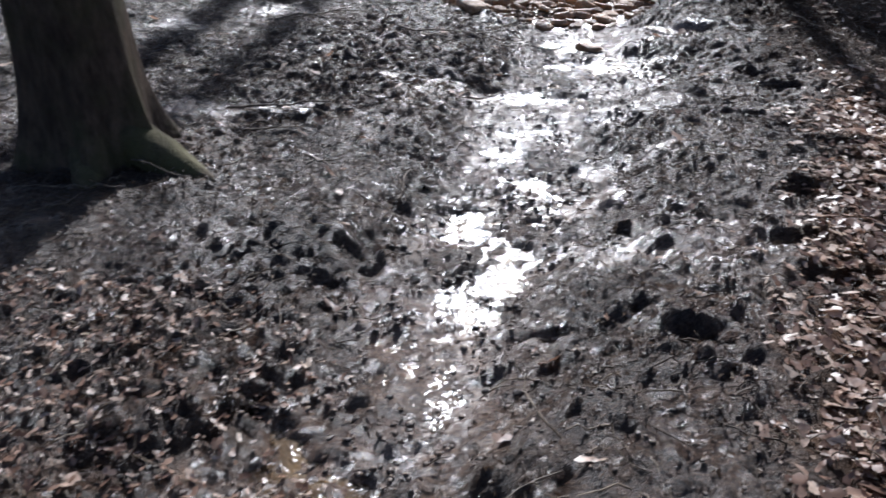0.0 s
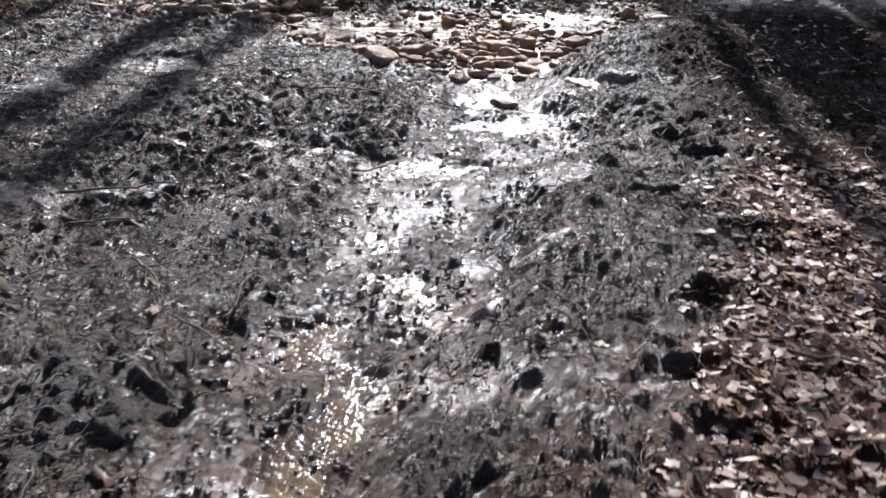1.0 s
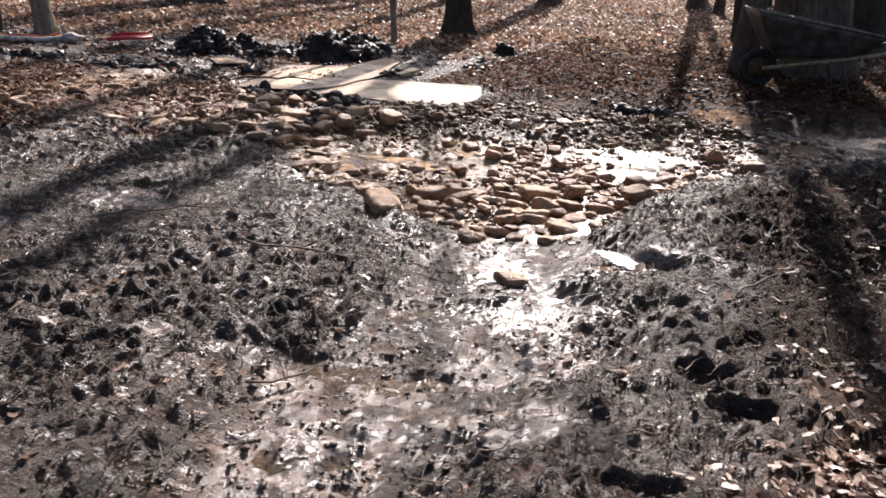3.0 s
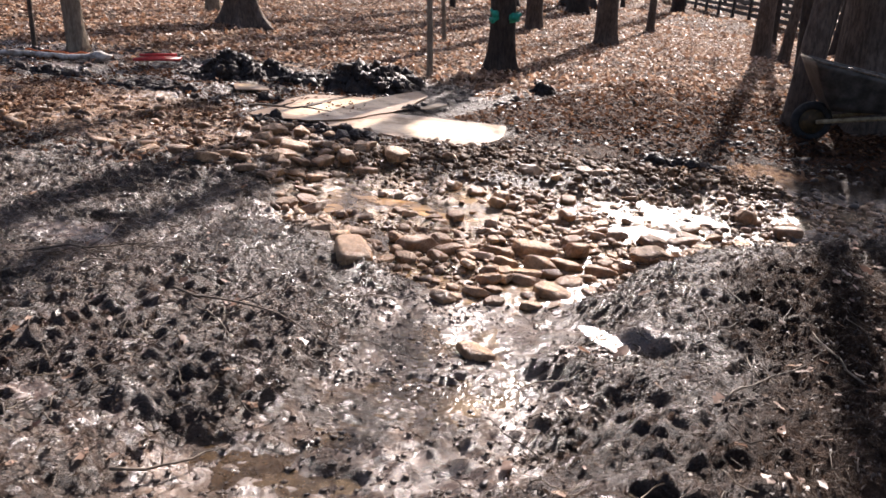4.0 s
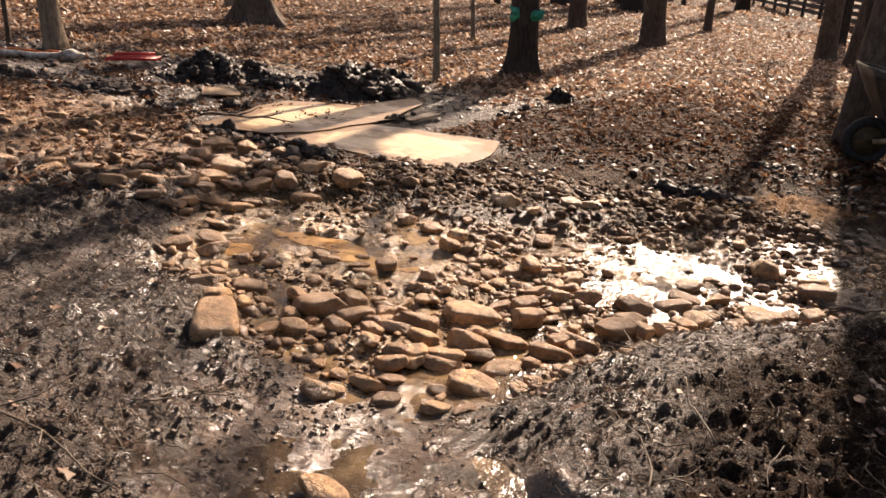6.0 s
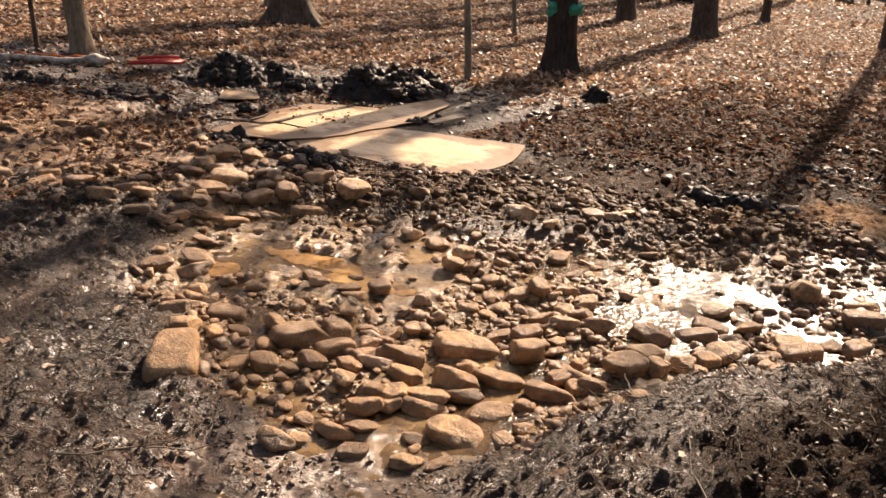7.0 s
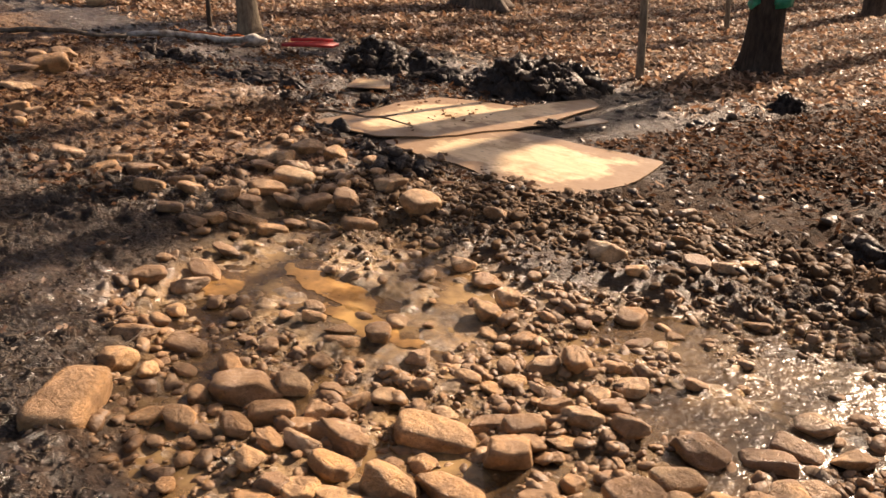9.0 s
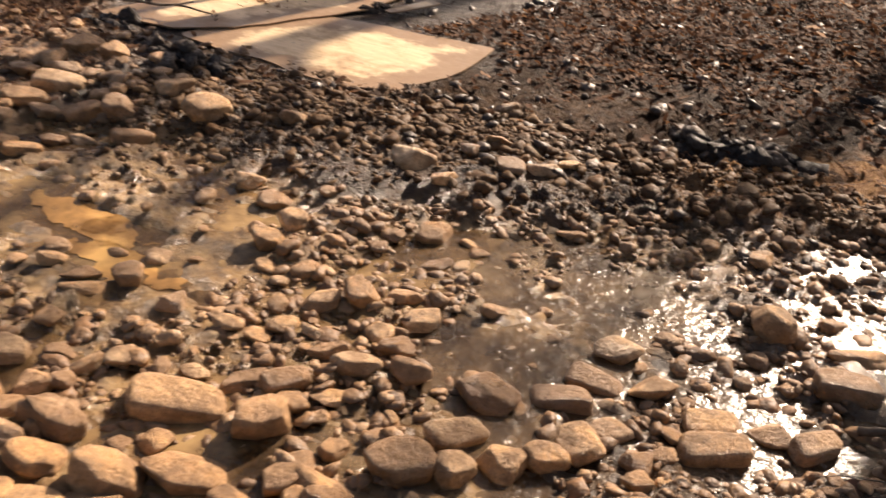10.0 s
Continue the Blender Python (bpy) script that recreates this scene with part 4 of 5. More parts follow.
mound(0.27, 13.0, 0.5, 0.4, .22, 0, 201, "small dark mud clump in leaf litter", 20)
mound(-0.80, 10.72, 0.42, 0.3, .14, 30, 221, "small dark mud clump on the plywood", 25)
mound(-0.42, 9.98, 0.46, 0.2, .03, -15, 241, "scraps of mud lying on the plywood", 70)
mound(2.5, 10.9, 0.9, 0.5, .16, 20, 261, "dark mud and leaves pushed into a ridge", 20)
mound(1.9, 9.75, 0.9, 0.4, .16, 12, 281, "dark mud ridge at the edge of the stones", 20)

# ---------------------------------------------------------------- things by the pale tree
def red_stakes():
    root = new("stake_bundle")
    root.location = (-4.1, 11.28, ground_z(-4.1, 11.28) + .02)
    root.rotation_euler = (0, 0, radians(47))
    tagged(root, "bundle of red plastic stakes lying on mud", "stakes")
    for i in range(5):
        s = Shape()
        y, z = (-.09, -.03, .04, .0, .1)[i], (.03, .03, .03, .075, .03)[i]
        a = Vector((-.27 + .03 * i, y * .6, z + .02))
        b = Vector((.25 + .03 * (i % 3), y * .6 + .02 * (i - 2), z + .03))
        s.tube([a, a.lerp(b, .5) + Vector((0, 0, .005)), b], [.018] * 3, 8)
        part("stake", s, M_RED, root)
    return root


def fabric_tube():
    root = new("fabric_tube")
    tagged(root, "dirty white fabric tube lying past a tree", "fabric tube")
    a, b = Vector((-5.62, 10.16, 0)), Vector((-4.60, 11.14, 0))
    pts, rad = [], []
    for i in range(50):
        u = i / 49
        p = a.lerp(b, u)
        pts.append((p.x + .02 * math.sin(u * 8), p.y, ground_z(p.x, p.y) + .05 + .008 * math.sin(u * 13)))
        rad.append((.032 + .004 * math.sin(u * 29) + .002 * math.sin(u * 71)) * (.4 + .6 * min(1, min(u, 1 - u) * 14)) + .03 * math.exp(-((u - .9) / .07) ** 2))
    s = Shape()
    s.tube(pts, rad, 14)
    part("tube", s, M_WHITE, root)
    o = Shape()
    o.tube([(p[0] - .03, p[1] + .04, p[2] + .035 + .008 * math.sin(i)) for i, p in enumerate(pts[18:42])], [.011] * 24, 6)
    part("cord", o, M_ORANGE, root, "orange plastic cord along the tube")
    return root


def dark_pole():
    """A muddy pole that carries on the line of the tube."""
    a, b = Vector((-6.7, 9.35, 0)), Vector((-5.6, 10.15, 0))
    s = Shape()
    pts = [a.lerp(b, i / 12) for i in range(13)]
    s.tube([(p.x, p.y, ground_z(p.x, p.y) + .03) for p in pts], [.03 - .0008 * i for i in range(13)], 10)
    return tagged(new("pole", s.mesh("pole", M_TWIG)), "muddy brown wooden pole lying on the ground", "pole")


dark_pole()
red_stakes()
fabric_tube()


def wheelbarrow():
    root = new("wheelbarrow")
    root.location = (3.2, 11.75, ground_z(3.2, 11.75))
    root.rotation_euler = (0, 0, radians(6))
    tagged(root, "old wheelbarrow with dark tray and wooden handles", "wheelbarrow")
    w = Shape()
    for a in range(24):
        t0 = 2 * math.pi * a / 24
        for b in range(10):
            t1 = 2 * math.pi * b / 10
            q = .165 + .045 * math.cos(t1)
            w.v.append(Vector((q * math.cos(t0), .045 * math.sin(t1), .21 + q * math.sin(t0))))
    w.f += [(a * 10 + b, ((a + 1) % 24) * 10 + b, ((a + 1) % 24) * 10 + (b + 1) % 10, a * 10 + (b + 1) % 10) for a in range(24) for b in range(10)]
    wheel = part("wheel", w, M_RUBBER, root, "black rubber tyre")
    r = Shape()
    r.tube([(0, -.04, .21), (0, .04, .21)], [.125, .125], 20)
    part("rim", r, plain_material("yellow_rim", (.035, .024, .012), (.09, .055, .02), .7), wheel, "dull yellow steel rim")
    for side in (-1, 1):
        h = Shape()
        h.tube([(.02, side * .1, .22), (.75, side * .2, .36), (1.5, side * .3, .52)], [.024, .024, .022], 8)
        handle = part("handle", h, M_WOOD, root, "long pale wooden handle")
        g = Shape()
        g.tube([(1.37, side * .283, .493), (1.55, side * .307, .531)], [.027, .027], 8)
        part("grip", g, M_STEEL, handle)
        leg = Shape()
        leg.tube([(.82, side * .22, .37), (.95, side * .24, .02), (1.05, side * .24, .02), (1.12, side * .25, .43)], [.014] * 4, 6)
        part("leg", leg, M_STEEL, root)
    t = Shape()
    # tray: deep over the wheel, shallow at the handles
    rim = [(-.16, -.30, .84), (1.2, -.34, .64), (1.2, .34, .64), (-.16, .30, .84)]
    low = [(.12, -.18, .36), (.88, -.22, .40), (.88, .22, .40), (.12, .18, .36)]
    for k in np.linspace(0, 1, 8):
        for i in range(4):
            a, b = Vector(rim[i]).lerp(Vector(low[i]), k), Vector(rim[(i + 1) % 4]).lerp(Vector(low[(i + 1) % 4]), k)
            for u in np.linspace(0, 1, 8)[:-1]:
                bulge = .03 * math.sin(math.pi * k)
                t.v.append(a.lerp(b, u) + Vector((0, 0, -bulge)))
    n = 28
    t.f += [(j * n + i, j * n + (i + 1) % n, (j + 1) * n + (i + 1) % n, (j + 1) * n + i) for j in range(7) for i in range(n)]
    t.f.append(tuple(7 * n + i for i in range(n)))
    tray = part("tray", t, M_STEEL, root, "dark dented steel tray")
    tray.modifiers.new("thick", "SOLIDIFY").thickness = .006
    e = Shape()
    e.tube([Vector(p) for p in rim] + [Vector(rim[0])], [.016] * 5, 8)
    part("tray_rim", e, plain_material("scuffed_rim", (.12, .11, .09), (.3, .27, .22), .45, 20, .5), tray, "scuffed light rolled rim")
    return root


wheelbarrow()


def far_fence():
    """A tall slatted fence that runs away behind the trees."""
    root = new("fence")
    a, b = Vector((7.6, 32.0, 0)), Vector((-4.0, 105.0, 0))
    tagged(root, "dark slatted wooden fence far behind the trees", "fence")
    n = 24
    turn = math.atan2(b.y - a.y, b.x - a.x)
    zs = ground_z(6, 42)
    for i in range(n + 1):
        p = a.lerp(b, i / n)
        s = Shape()
        s.box(Matrix.Translation((p.x, p.y, zs + 1.2)) @ Matrix.Rotation(turn, 4, "Z"), .14, .14, 2.6)
        part("post", s, M_FENCE, root, even=False)
    for j in range(9):
        for i in range(n):
            p, q = a.lerp(b, i / n), a.lerp(b, (i + 1) / n)
            s = Shape()
            s.box(Matrix.Translation(((p.x + q.x) / 2, (p.y + q.y) / 2, zs + .25 + .26 * j)) @ Matrix.Rotation(turn, 4, "Z"), (q - p).length - .15, .04, .17)
            part("slat", s, M_FENCE, root, even=False)
    return root


far_fence()

# ---------------------------------------------------------------- stones
def stone_mesh(name, seed, level, sharp):
    """A cobble: the inside of a handful of planes, with worn edges and a rough skin."""
    rr = random.Random(seed)
    bm = bmesh.new()
    bmesh.ops.create_icosphere(bm, subdivisions=level, radius=1)
    planes = []
    for i in range(rr.randint(9, 14)):
        n = Vector((rr.gauss(0, 1), rr.gauss(0, 1), rr.gauss(0, 1))).normalized()
        planes.append((n, rr.uniform(.7, 1.0)))
    planes.append((Vector((rr.uniform(-.3, .3), rr.uniform(-.3, .3), 1)).normalized(), rr.uniform(.62, .85)))
    off = Vector((seed * 3.1, seed * 1.7, 0))
    for v in bm.verts:
        d = v.co.normalized()
        total = sum(max(0.0, n.dot(d) / c) ** sharp for n, c in planes)
        rad = min(total ** (-1 / sharp), 1.25) if total > 1e-9 else 1.2
        rad *= 1 + .05 * noise.noise(d * 2.2 + off) + .035 * noise.noise(d * 6 + off)
        v.co = d * rad
    me = bpy.data.meshes.new(name)
    bm.to_mesh(me)
    bm.free()
    me.materials.append(M_STONE)
    me.shade_smooth()
    return me


BIG = [stone_mesh("stone", i, 4, 44 if i % 3 else 26) for i in range(24)]
MID = [stone_mesh("stone", 40 + i, 3, 40 if i % 3 else 24) for i in range(16)]
# stones: x, y, width, and how tall they look for that width
LEFT_RIM = [(-0.03, 6.61, 0.12, 0.92), (-0.19, 6.78, 0.14, 0.64), (-0.56, 7.08, 0.15, 0.58), (0.11, 6.78, 0.09, 0.67), (0.28, 6.72, 0.08, 1.11),
    (0.36, 6.84, 0.24, 0.68), (0.27, 6.54, 0.12, 0.6), (0.36, 6.58, 0.11, 0.83), (0.21, 6.91, 0.09, 1.0), (-0.03, 6.89, 0.18, 0.29),
    (0.46, 6.96, 0.11, 0.82), (0.55, 6.8, 0.17, 0.53), (0.52, 6.67, 0.1, 0.83), (0.67, 6.68, 0.09, 0.76), (0.67, 6.82, 0.11, 0.63),
    (0.75, 6.74, 0.12, 0.64), (0.64, 6.92, 0.1, 0.91), (0.69, 6.98, 0.07, 1.0), (0.81, 6.86, 0.15, 0.76), (0.9, 6.74, 0.14, 0.65),
    (0.56, 7.06, 0.1, 0.6), (0.68, 7.06, 0.08, 0.62)]
DAM = [(0.83, 6.56, 0.13, 0.71), (0.91, 6.6, 0.11, 0.79), (1.01, 6.64, 0.16, 0.6), (1.07, 6.79, 0.17, 0.81), (1.21, 6.92, 0.2, 0.64),
    (1.0, 7.08, 0.28, 0.45), (1.07, 7.25, 0.12, 0.49), (1.24, 7.15, 0.16, 0.79), (1.19, 7.3, 0.15, 0.5), (1.41, 7.05, 0.15, 0.63),
    (1.32, 7.33, 0.11, 0.42), (1.2, 7.48, 0.1, 0.55), (1.31, 7.46, 0.13, 0.5), (1.35, 7.62, 0.09, 1.0), (1.32, 7.79, 0.12, 0.75),
    (1.22, 7.86, 0.11, 0.64), (1.12, 7.76, 0.11, 0.91), (1.02, 7.67, 0.12, 0.67), (1.01, 7.51, 0.09, 0.71), (1.1, 7.54, 0.08, 0.7),
    (1.44, 7.18, 0.07, 0.89), (1.45, 7.54, 0.11, 0.83), (1.66, 7.6, 0.16, 0.83)]
OUTLET = [(0.67, 6.19, 0.11, 0.83), (0.73, 6.24, 0.07, 0.74), (0.81, 6.32, 0.12, 0.59), (0.91, 6.25, 0.1, 0.63), (1.09, 6.28, 0.1, 0.63),
    (0.84, 6.49, 0.11, 0.8), (0.91, 6.55, 0.07, 1.05), (1.01, 6.59, 0.16, 0.68), (1.18, 6.49, 0.2, 0.71), (0.89, 6.38, 0.1, 0.55),
    (1.07, 6.41, 0.08, 0.84), (1.25, 6.67, 0.15, 0.78), (1.33, 6.78, 0.09, 1.0), (1.11, 6.73, 0.15, 0.56), (1.4, 6.9, 0.16, 0.56),
    (1.5, 7.05, 0.13, 0.73), (1.38, 6.63, 0.08, 0.86), (0.81, 6.85, 0.2, 0.47), (1.2, 6.3, 0.09, 0.51)]
RIGHT_RIM = [(1.54, 7.05, 0.13, 0.63), (1.48, 6.99, 0.08, 1.0), (1.63, 7.21, 0.16, 0.83), (1.74, 7.27, 0.1, 0.87), (1.83, 7.38, 0.12, 0.88),
    (1.91, 7.45, 0.11, 0.75), (1.97, 7.55, 0.11, 1.0), (2.02, 7.67, 0.11, 0.6), (2.12, 7.58, 0.09, 0.92), (2.28, 7.75, 0.21, 0.52),
    (2.4, 7.91, 0.13, 0.65), (2.51, 7.92, 0.17, 0.48), (2.24, 7.87, 0.19, 0.29), (2.29, 8.41, 0.16, 1.06), (2.56, 8.42, 0.16, 0.56),
    (2.55, 8.21, 0.2, 0.54), (2.47, 8.61, 0.13, 0.5), (1.85, 7.71, 0.19, 0.5), (1.66, 7.61, 0.13, 0.94), (1.54, 7.28, 0.13, 0.5),
    (1.68, 7.4, 0.18, 0.42), (2.17, 7.75, 0.09, 0.58), (2.16, 8.87, 0.09, 1.11)]
MIDDLE = [(1.5, 7.98, 0.1, 0.56), (0.68, 7.38, 0.09, 0.78), (0.95, 7.2, 0.08, 0.62), (0.38, 7.29, 0.12, 0.45), (0.44, 7.42, 0.1, 1.0),
    (0.07, 7.43, 0.08, 1.0), (0.16, 7.35, 0.1, 0.67), (0.32, 7.34, 0.11, 0.56), (0.64, 7.87, 0.12, 0.9), (0.63, 8.02, 0.1, 1.12),
    (0.84, 8.0, 0.1, 0.56), (1.07, 8.31, 0.13, 0.91), (1.22, 8.35, 0.09, 0.55), (1.5, 8.64, 0.11, 0.53), (1.18, 8.14, 0.1, 0.62),
    (1.91, 8.02, 0.13, 0.64), (1.9, 7.84, 0.18, 0.45), (2.06, 7.9, 0.14, 0.56)]
GRAVEL_EDGE = [(0.73, 8.69, 0.17, 0.77), (0.44, 8.14, 0.14, 0.64), (0.24, 8.22, 0.11, 0.83), (1.12, 8.84, 0.12, 0.78), (1.22, 8.94, 0.12, 0.67),
    (0.94, 8.6, 0.1, 0.63), (0.89, 8.92, 0.09, 0.94), (0.96, 9.05, 0.1, 0.83), (0.8, 9.46, 0.1, 0.76), (-0.3, 8.54, 0.19, 0.81),
    (-0.59, 8.63, 0.17, 0.65), (-0.43, 8.22, 0.19, 0.45), (0.09, 8.71, 0.12, 0.62), (1.29, 9.09, 0.11, 0.65)]
PILE = [(-0.62, 8.32, 0.15, 0.8), (-0.79, 8.26, 0.2, 0.55), (-0.61, 8.1, 0.12, 0.6), (-0.7, 8.02, 0.1, 0.83), (-1.07, 8.36, 0.25, 0.46),
    (-1.2, 8.8, 0.12, 1.11), (-1.44, 8.8, 0.18, 0.62), (-0.92, 8.16, 0.14, 0.65), (-1.06, 8.14, 0.18, 0.6), (-0.99, 7.96, 0.15, 0.62),
    (-1.05, 7.87, 0.15, 0.62), (-0.92, 7.57, 0.13, 0.52), (-0.9, 7.68, 0.11, 0.68), (-0.87, 7.8, 0.12, 0.67), (-0.67, 7.85, 0.17, 0.42),
    (-0.51, 7.33, 0.15, 0.58), (-0.42, 7.18, 0.15, 0.67), (-0.63, 7.54, 0.12, 0.61), (-1.4, 8.42, 0.15, 0.73), (-1.43, 8.58, 0.16, 0.78),
    (-1.26, 8.53, 0.17, 0.6), (-1.08, 7.55, 0.15, 0.47), (-0.82, 7.86, 0.13, 0.53)]
FAR_LEFT = [(-1.42, 7.66, 0.18, 0.5), (-1.42, 7.85, 0.16, 0.54), (-2.95, 8.91, 0.19, 0.48), (-3.31, 8.37, 0.15, 0.44), (-4.61, 8.79, 0.38, 0.47),
    (-4.02, 8.22, 0.19, 0.68), (-5.13, 8.97, 0.22, 0.59), (-5.16, 9.22, 0.23, 0.59), (-3.42, 7.95, 0.19, 0.46), (-1.73, 7.83, 0.2, 0.35),
    (-2.01, 7.85, 0.15, 0.43), (-3.28, 8.0, 0.15, 0.45), (-2.25, 7.67, 0.2, 0.43), (-4.6, 8.57, 0.2, 0.64), (-1.22, 7.78, 0.13, 0.58),
    (-1.91, 7.68, 0.19, 0.4), (-2.06, 7.5, 0.16, 0.46), (-2.59, 8.94, 0.14, 0.47)]
RUBBLE = [(-9.51, 11.85, 0.32, 0.55), (-8.03, 11.23, 0.25, 0.47), (-8.51, 11.85, 0.15, 1.3), (-7.75, 11.76, 0.24, 0.5), (-9.69, 11.68, 0.29, 0.56),
    (-8.85, 11.59, 0.28, 0.5), (-9.42, 12.29, 0.23, 0.64), (-7.72, 11.43, 0.17, 0.5), (-8.46, 11.04, 0.25, 0.47)]
lain = []


def lay_stone(x, y, size, rr, meshes, parent=None, sink=.27, flat=.56, long=.82, turn=None, name="stone"):
    ob = new(name, meshes[rr.randrange(len(meshes))])
    a, b, c = size / 2, size / 2 * rr.uniform(long - .15, long + .1), size / 2 * rr.uniform(flat - .1, flat + .12)
    z = ground_z(x, y) + c * (1 - 2 * sink)
    ob.matrix_world = pose(x, y, z, rr.uniform(-10, 10), rr.uniform(-10, 10), rr.uniform(0, 360) if turn is None else turn) @ Matrix.Diagonal((a, b, c, 1))
    ob.parent = parent
    lain.append((x, y, size / 2))
    return ob


def slab_mesh(name, seed, level=4):
    """A block-like stone: a rounded box with a worn, uneven skin."""
    bm = bmesh.new()
    bmesh.ops.create_icosphere(bm, subdivisions=level, radius=1)
    off = Vector((seed * 2.3, seed, 4))
    for v in bm.verts:
        d = v.co.normalized()
        k = (abs(d.x) ** 4.5 + abs(d.y) ** 4.5 + abs(d.z) ** 4.5) ** (-1 / 4.5)
        v.co = d * k * (1 + .05 * noise.noise(d * 1.7 + off) + .02 * noise.noise(d * 5 + off))
        v.co.x += .12 * v.co.y * math.sin(seed)
        v.co.y *= 1 - .12 * v.co.x
    me = bpy.data.meshes.new(name)
    bm.to_mesh(me)
    bm.free()
    me.materials.append(M_STONE)
    me.shade_smooth()
    return me


def set_stone(x, y, width, tall, turn, rr):
    """A cobble, or a slab where it is wide and low, settled into the ground."""
    deep = min(max(.95 * tall, .5), .95)
    high = width * min(max((tall - .38 * deep) / .85, .3), .8) * rr.uniform(.6, .95)
    flat = tall < .56 and width > .14
    ob = new("flat_stone" if flat else "stone", rr.choice(SLABS if flat else BIG))
    a, b, c = width * (.46 if flat else .52), width * deep * (.47 if flat else .54), high * .72
    ob.matrix_world = pose(x, y, ground_z(x, y) + high - c, rr.uniform(-16, 16), rr.uniform(-16, 16), turn + rr.uniform(-30, 30)) @ Matrix.Diagonal((a, b, c, 1))
    lain.append((x, y, width / 2))
    return ob


SLABS = [slab_mesh("flat_stone", 95 + i) for i in range(6)]
rr = random.Random(77)
for group, stones, turn, label in (("stones at the pool's edge", LEFT_RIM, 38, "tan muddy cobble on wet clay at the pool's edge"),
                                   ("stones of the dam", DAM, 38, "brown angular cobble packed into a low dam"),
                                   ("stones at the outlet", OUTLET, 26, "tan wet cobble where the water seeps out"),
                                   ("stones against the bank", RIGHT_RIM, 30, "brown broken stone pressed against the mud bank"),
                                   ("stones in the water", MIDDLE, 38, "wet brown cobble lying in shallow muddy water"),
                                   ("stones on the gravel", GRAVEL_EDGE, 38, "round brown cobble lying on dark gravel"),
                                   ("stones by the boards", PILE, 38, "dry tan cobble piled on brown soil by boards"),
                                   ("stones on the soil", FAR_LEFT, 38, "pale tan cobble lying on churned brown soil"),
                                   ("rubble by the trees", RUBBLE, 34, "pale broken rubble stone before two trees")):
    for x, y, w, tall in stones:
        words = "large " if w > .17 else "small " if w < .1 else ""
        tagged(set_stone(x, y, w, tall, turn, rr), words + label, "stone", group)
lone = set_stone(.945, 5.67, .15, .72, 15, random.Random(8))
tagged(lone, "single brown cobble lying in the seeping channel", "stone")

slab = new("stone_slab", slab_mesh("stone_slab", 5))
slab.matrix_world = pose(.13, 6.36, ground_z(.13, 6.36) + .025, 3, -5, 122) @ Matrix.Diagonal((.145, .088, .06, 1))
lain.append((.13, 6.36, .16))
tagged(slab, "flat tan stone slab lying on the mud bank", "stone slab")

bed = tagged(new("stone_bed"), "bed of muddy brown cobbles across the wet crossing", "stones", kind="structure")


def scatter(n, zone, lo, hi, gap, parent=None, tries=40000):
    """n stones of lo to hi metres inside a zone, apart from those that lie there."""
    made, k = 0, 0
    while made < n and k < tries:
        k += 1
        x, y = zone(rr)
        if x is None:
            continue
        d = lo + (hi - lo) * rr.random() ** 2
        if any(abs(x - a) < 0.5 and math.hypot(x - a, y - b) < (d / 2 + c) * gap for a, b, c in lain):
            continue
        lay_stone(x, y, d, rr, MID, bed)
        made += 1


def in_pool(r):
    x, y = r.uniform(-1, 3.6), r.uniform(6.3, 9.6)
    return (x, y) if poly_sd(np.array([x]), np.array([y]), POOL)[0] < .12 and r.random() < (.15 if x < .6 and y > 7.25 else 1.0 if y < 8.0 - .2 * abs(x - .8) else .55) else (None, None)


def in_pile(r):
    x, y = r.gauss(-1.1, .45), r.gauss(8.4, .38)
    return (x, y) if y < 9.1 else (None, None)


def in_left(r):
    return r.uniform(-4.8, -1.2), r.uniform(7.7, 9.2)


scatter(260, in_pool, .035, .10, .68)
scatter(45, in_pile, .05, .12, .72)
scatter(28, in_left, .05, .13, .9)


def loose(name, label, category, n, spots, template, sizes, flat, material, seed, kind="stuff", lift=.3):
    """Many small lumps in one mesh."""
    r = np.random.RandomState(seed)
    px, py = spots(r, n)
    n = len(px)
    z, lit, soi, sil, co, ip = land(px, py)
    z = z + clods(px, py, lit, soi, sil, co, ip)
    s = sizes[0] + (sizes[1] - sizes[0]) * r.rand(n) ** 2.5
    th = r.rand(n) * 6.283
    sq = np.stack([s, s * r.uniform(.6, 1, n), s * r.uniform(flat * .7, flat * 1.2, n)], -1) / 2
    shapes, template_f = template
    k = shapes.shape[1]
    v = shapes[r.randint(0, len(shapes), n)] * (1 + .06 * r.standard_normal((n, k, 1))) * sq[:, None, :]
    tilt = r.uniform(-.5, .5, (n, 1))
    vz = v[:, :, 2] + v[:, :, 0] * tilt
    vx = v[:, :, 0] * np.cos(th)[:, None] - v[:, :, 1] * np.sin(th)[:, None] + px[:, None]
    vy = v[:, :, 0] * np.sin(th)[:, None] + v[:, :, 1] * np.cos(th)[:, None] + py[:, None]
    vz = vz + (z + sq[:, 2] * lift)[:, None]
    f = (template_f[None] + (np.arange(n) * k)[:, None, None]).reshape(-1, template_f.shape[1])
    return tagged(new(name, quick_mesh(name, np.stack([vx, vy, vz], -1).reshape(-1, 3), f, material)), label, category, kind=kind)


def gravel_spots(r, n):
    x = r.uniform(-.9, 2.6, n * 3)
    y = 8.95 + .33 * x + r.standard_normal(n * 3) * .36
    keep = (y > 7.4) & (y < 9.35 + .12 * np.abs(x))
    return x[keep][:n], y[keep][:n]


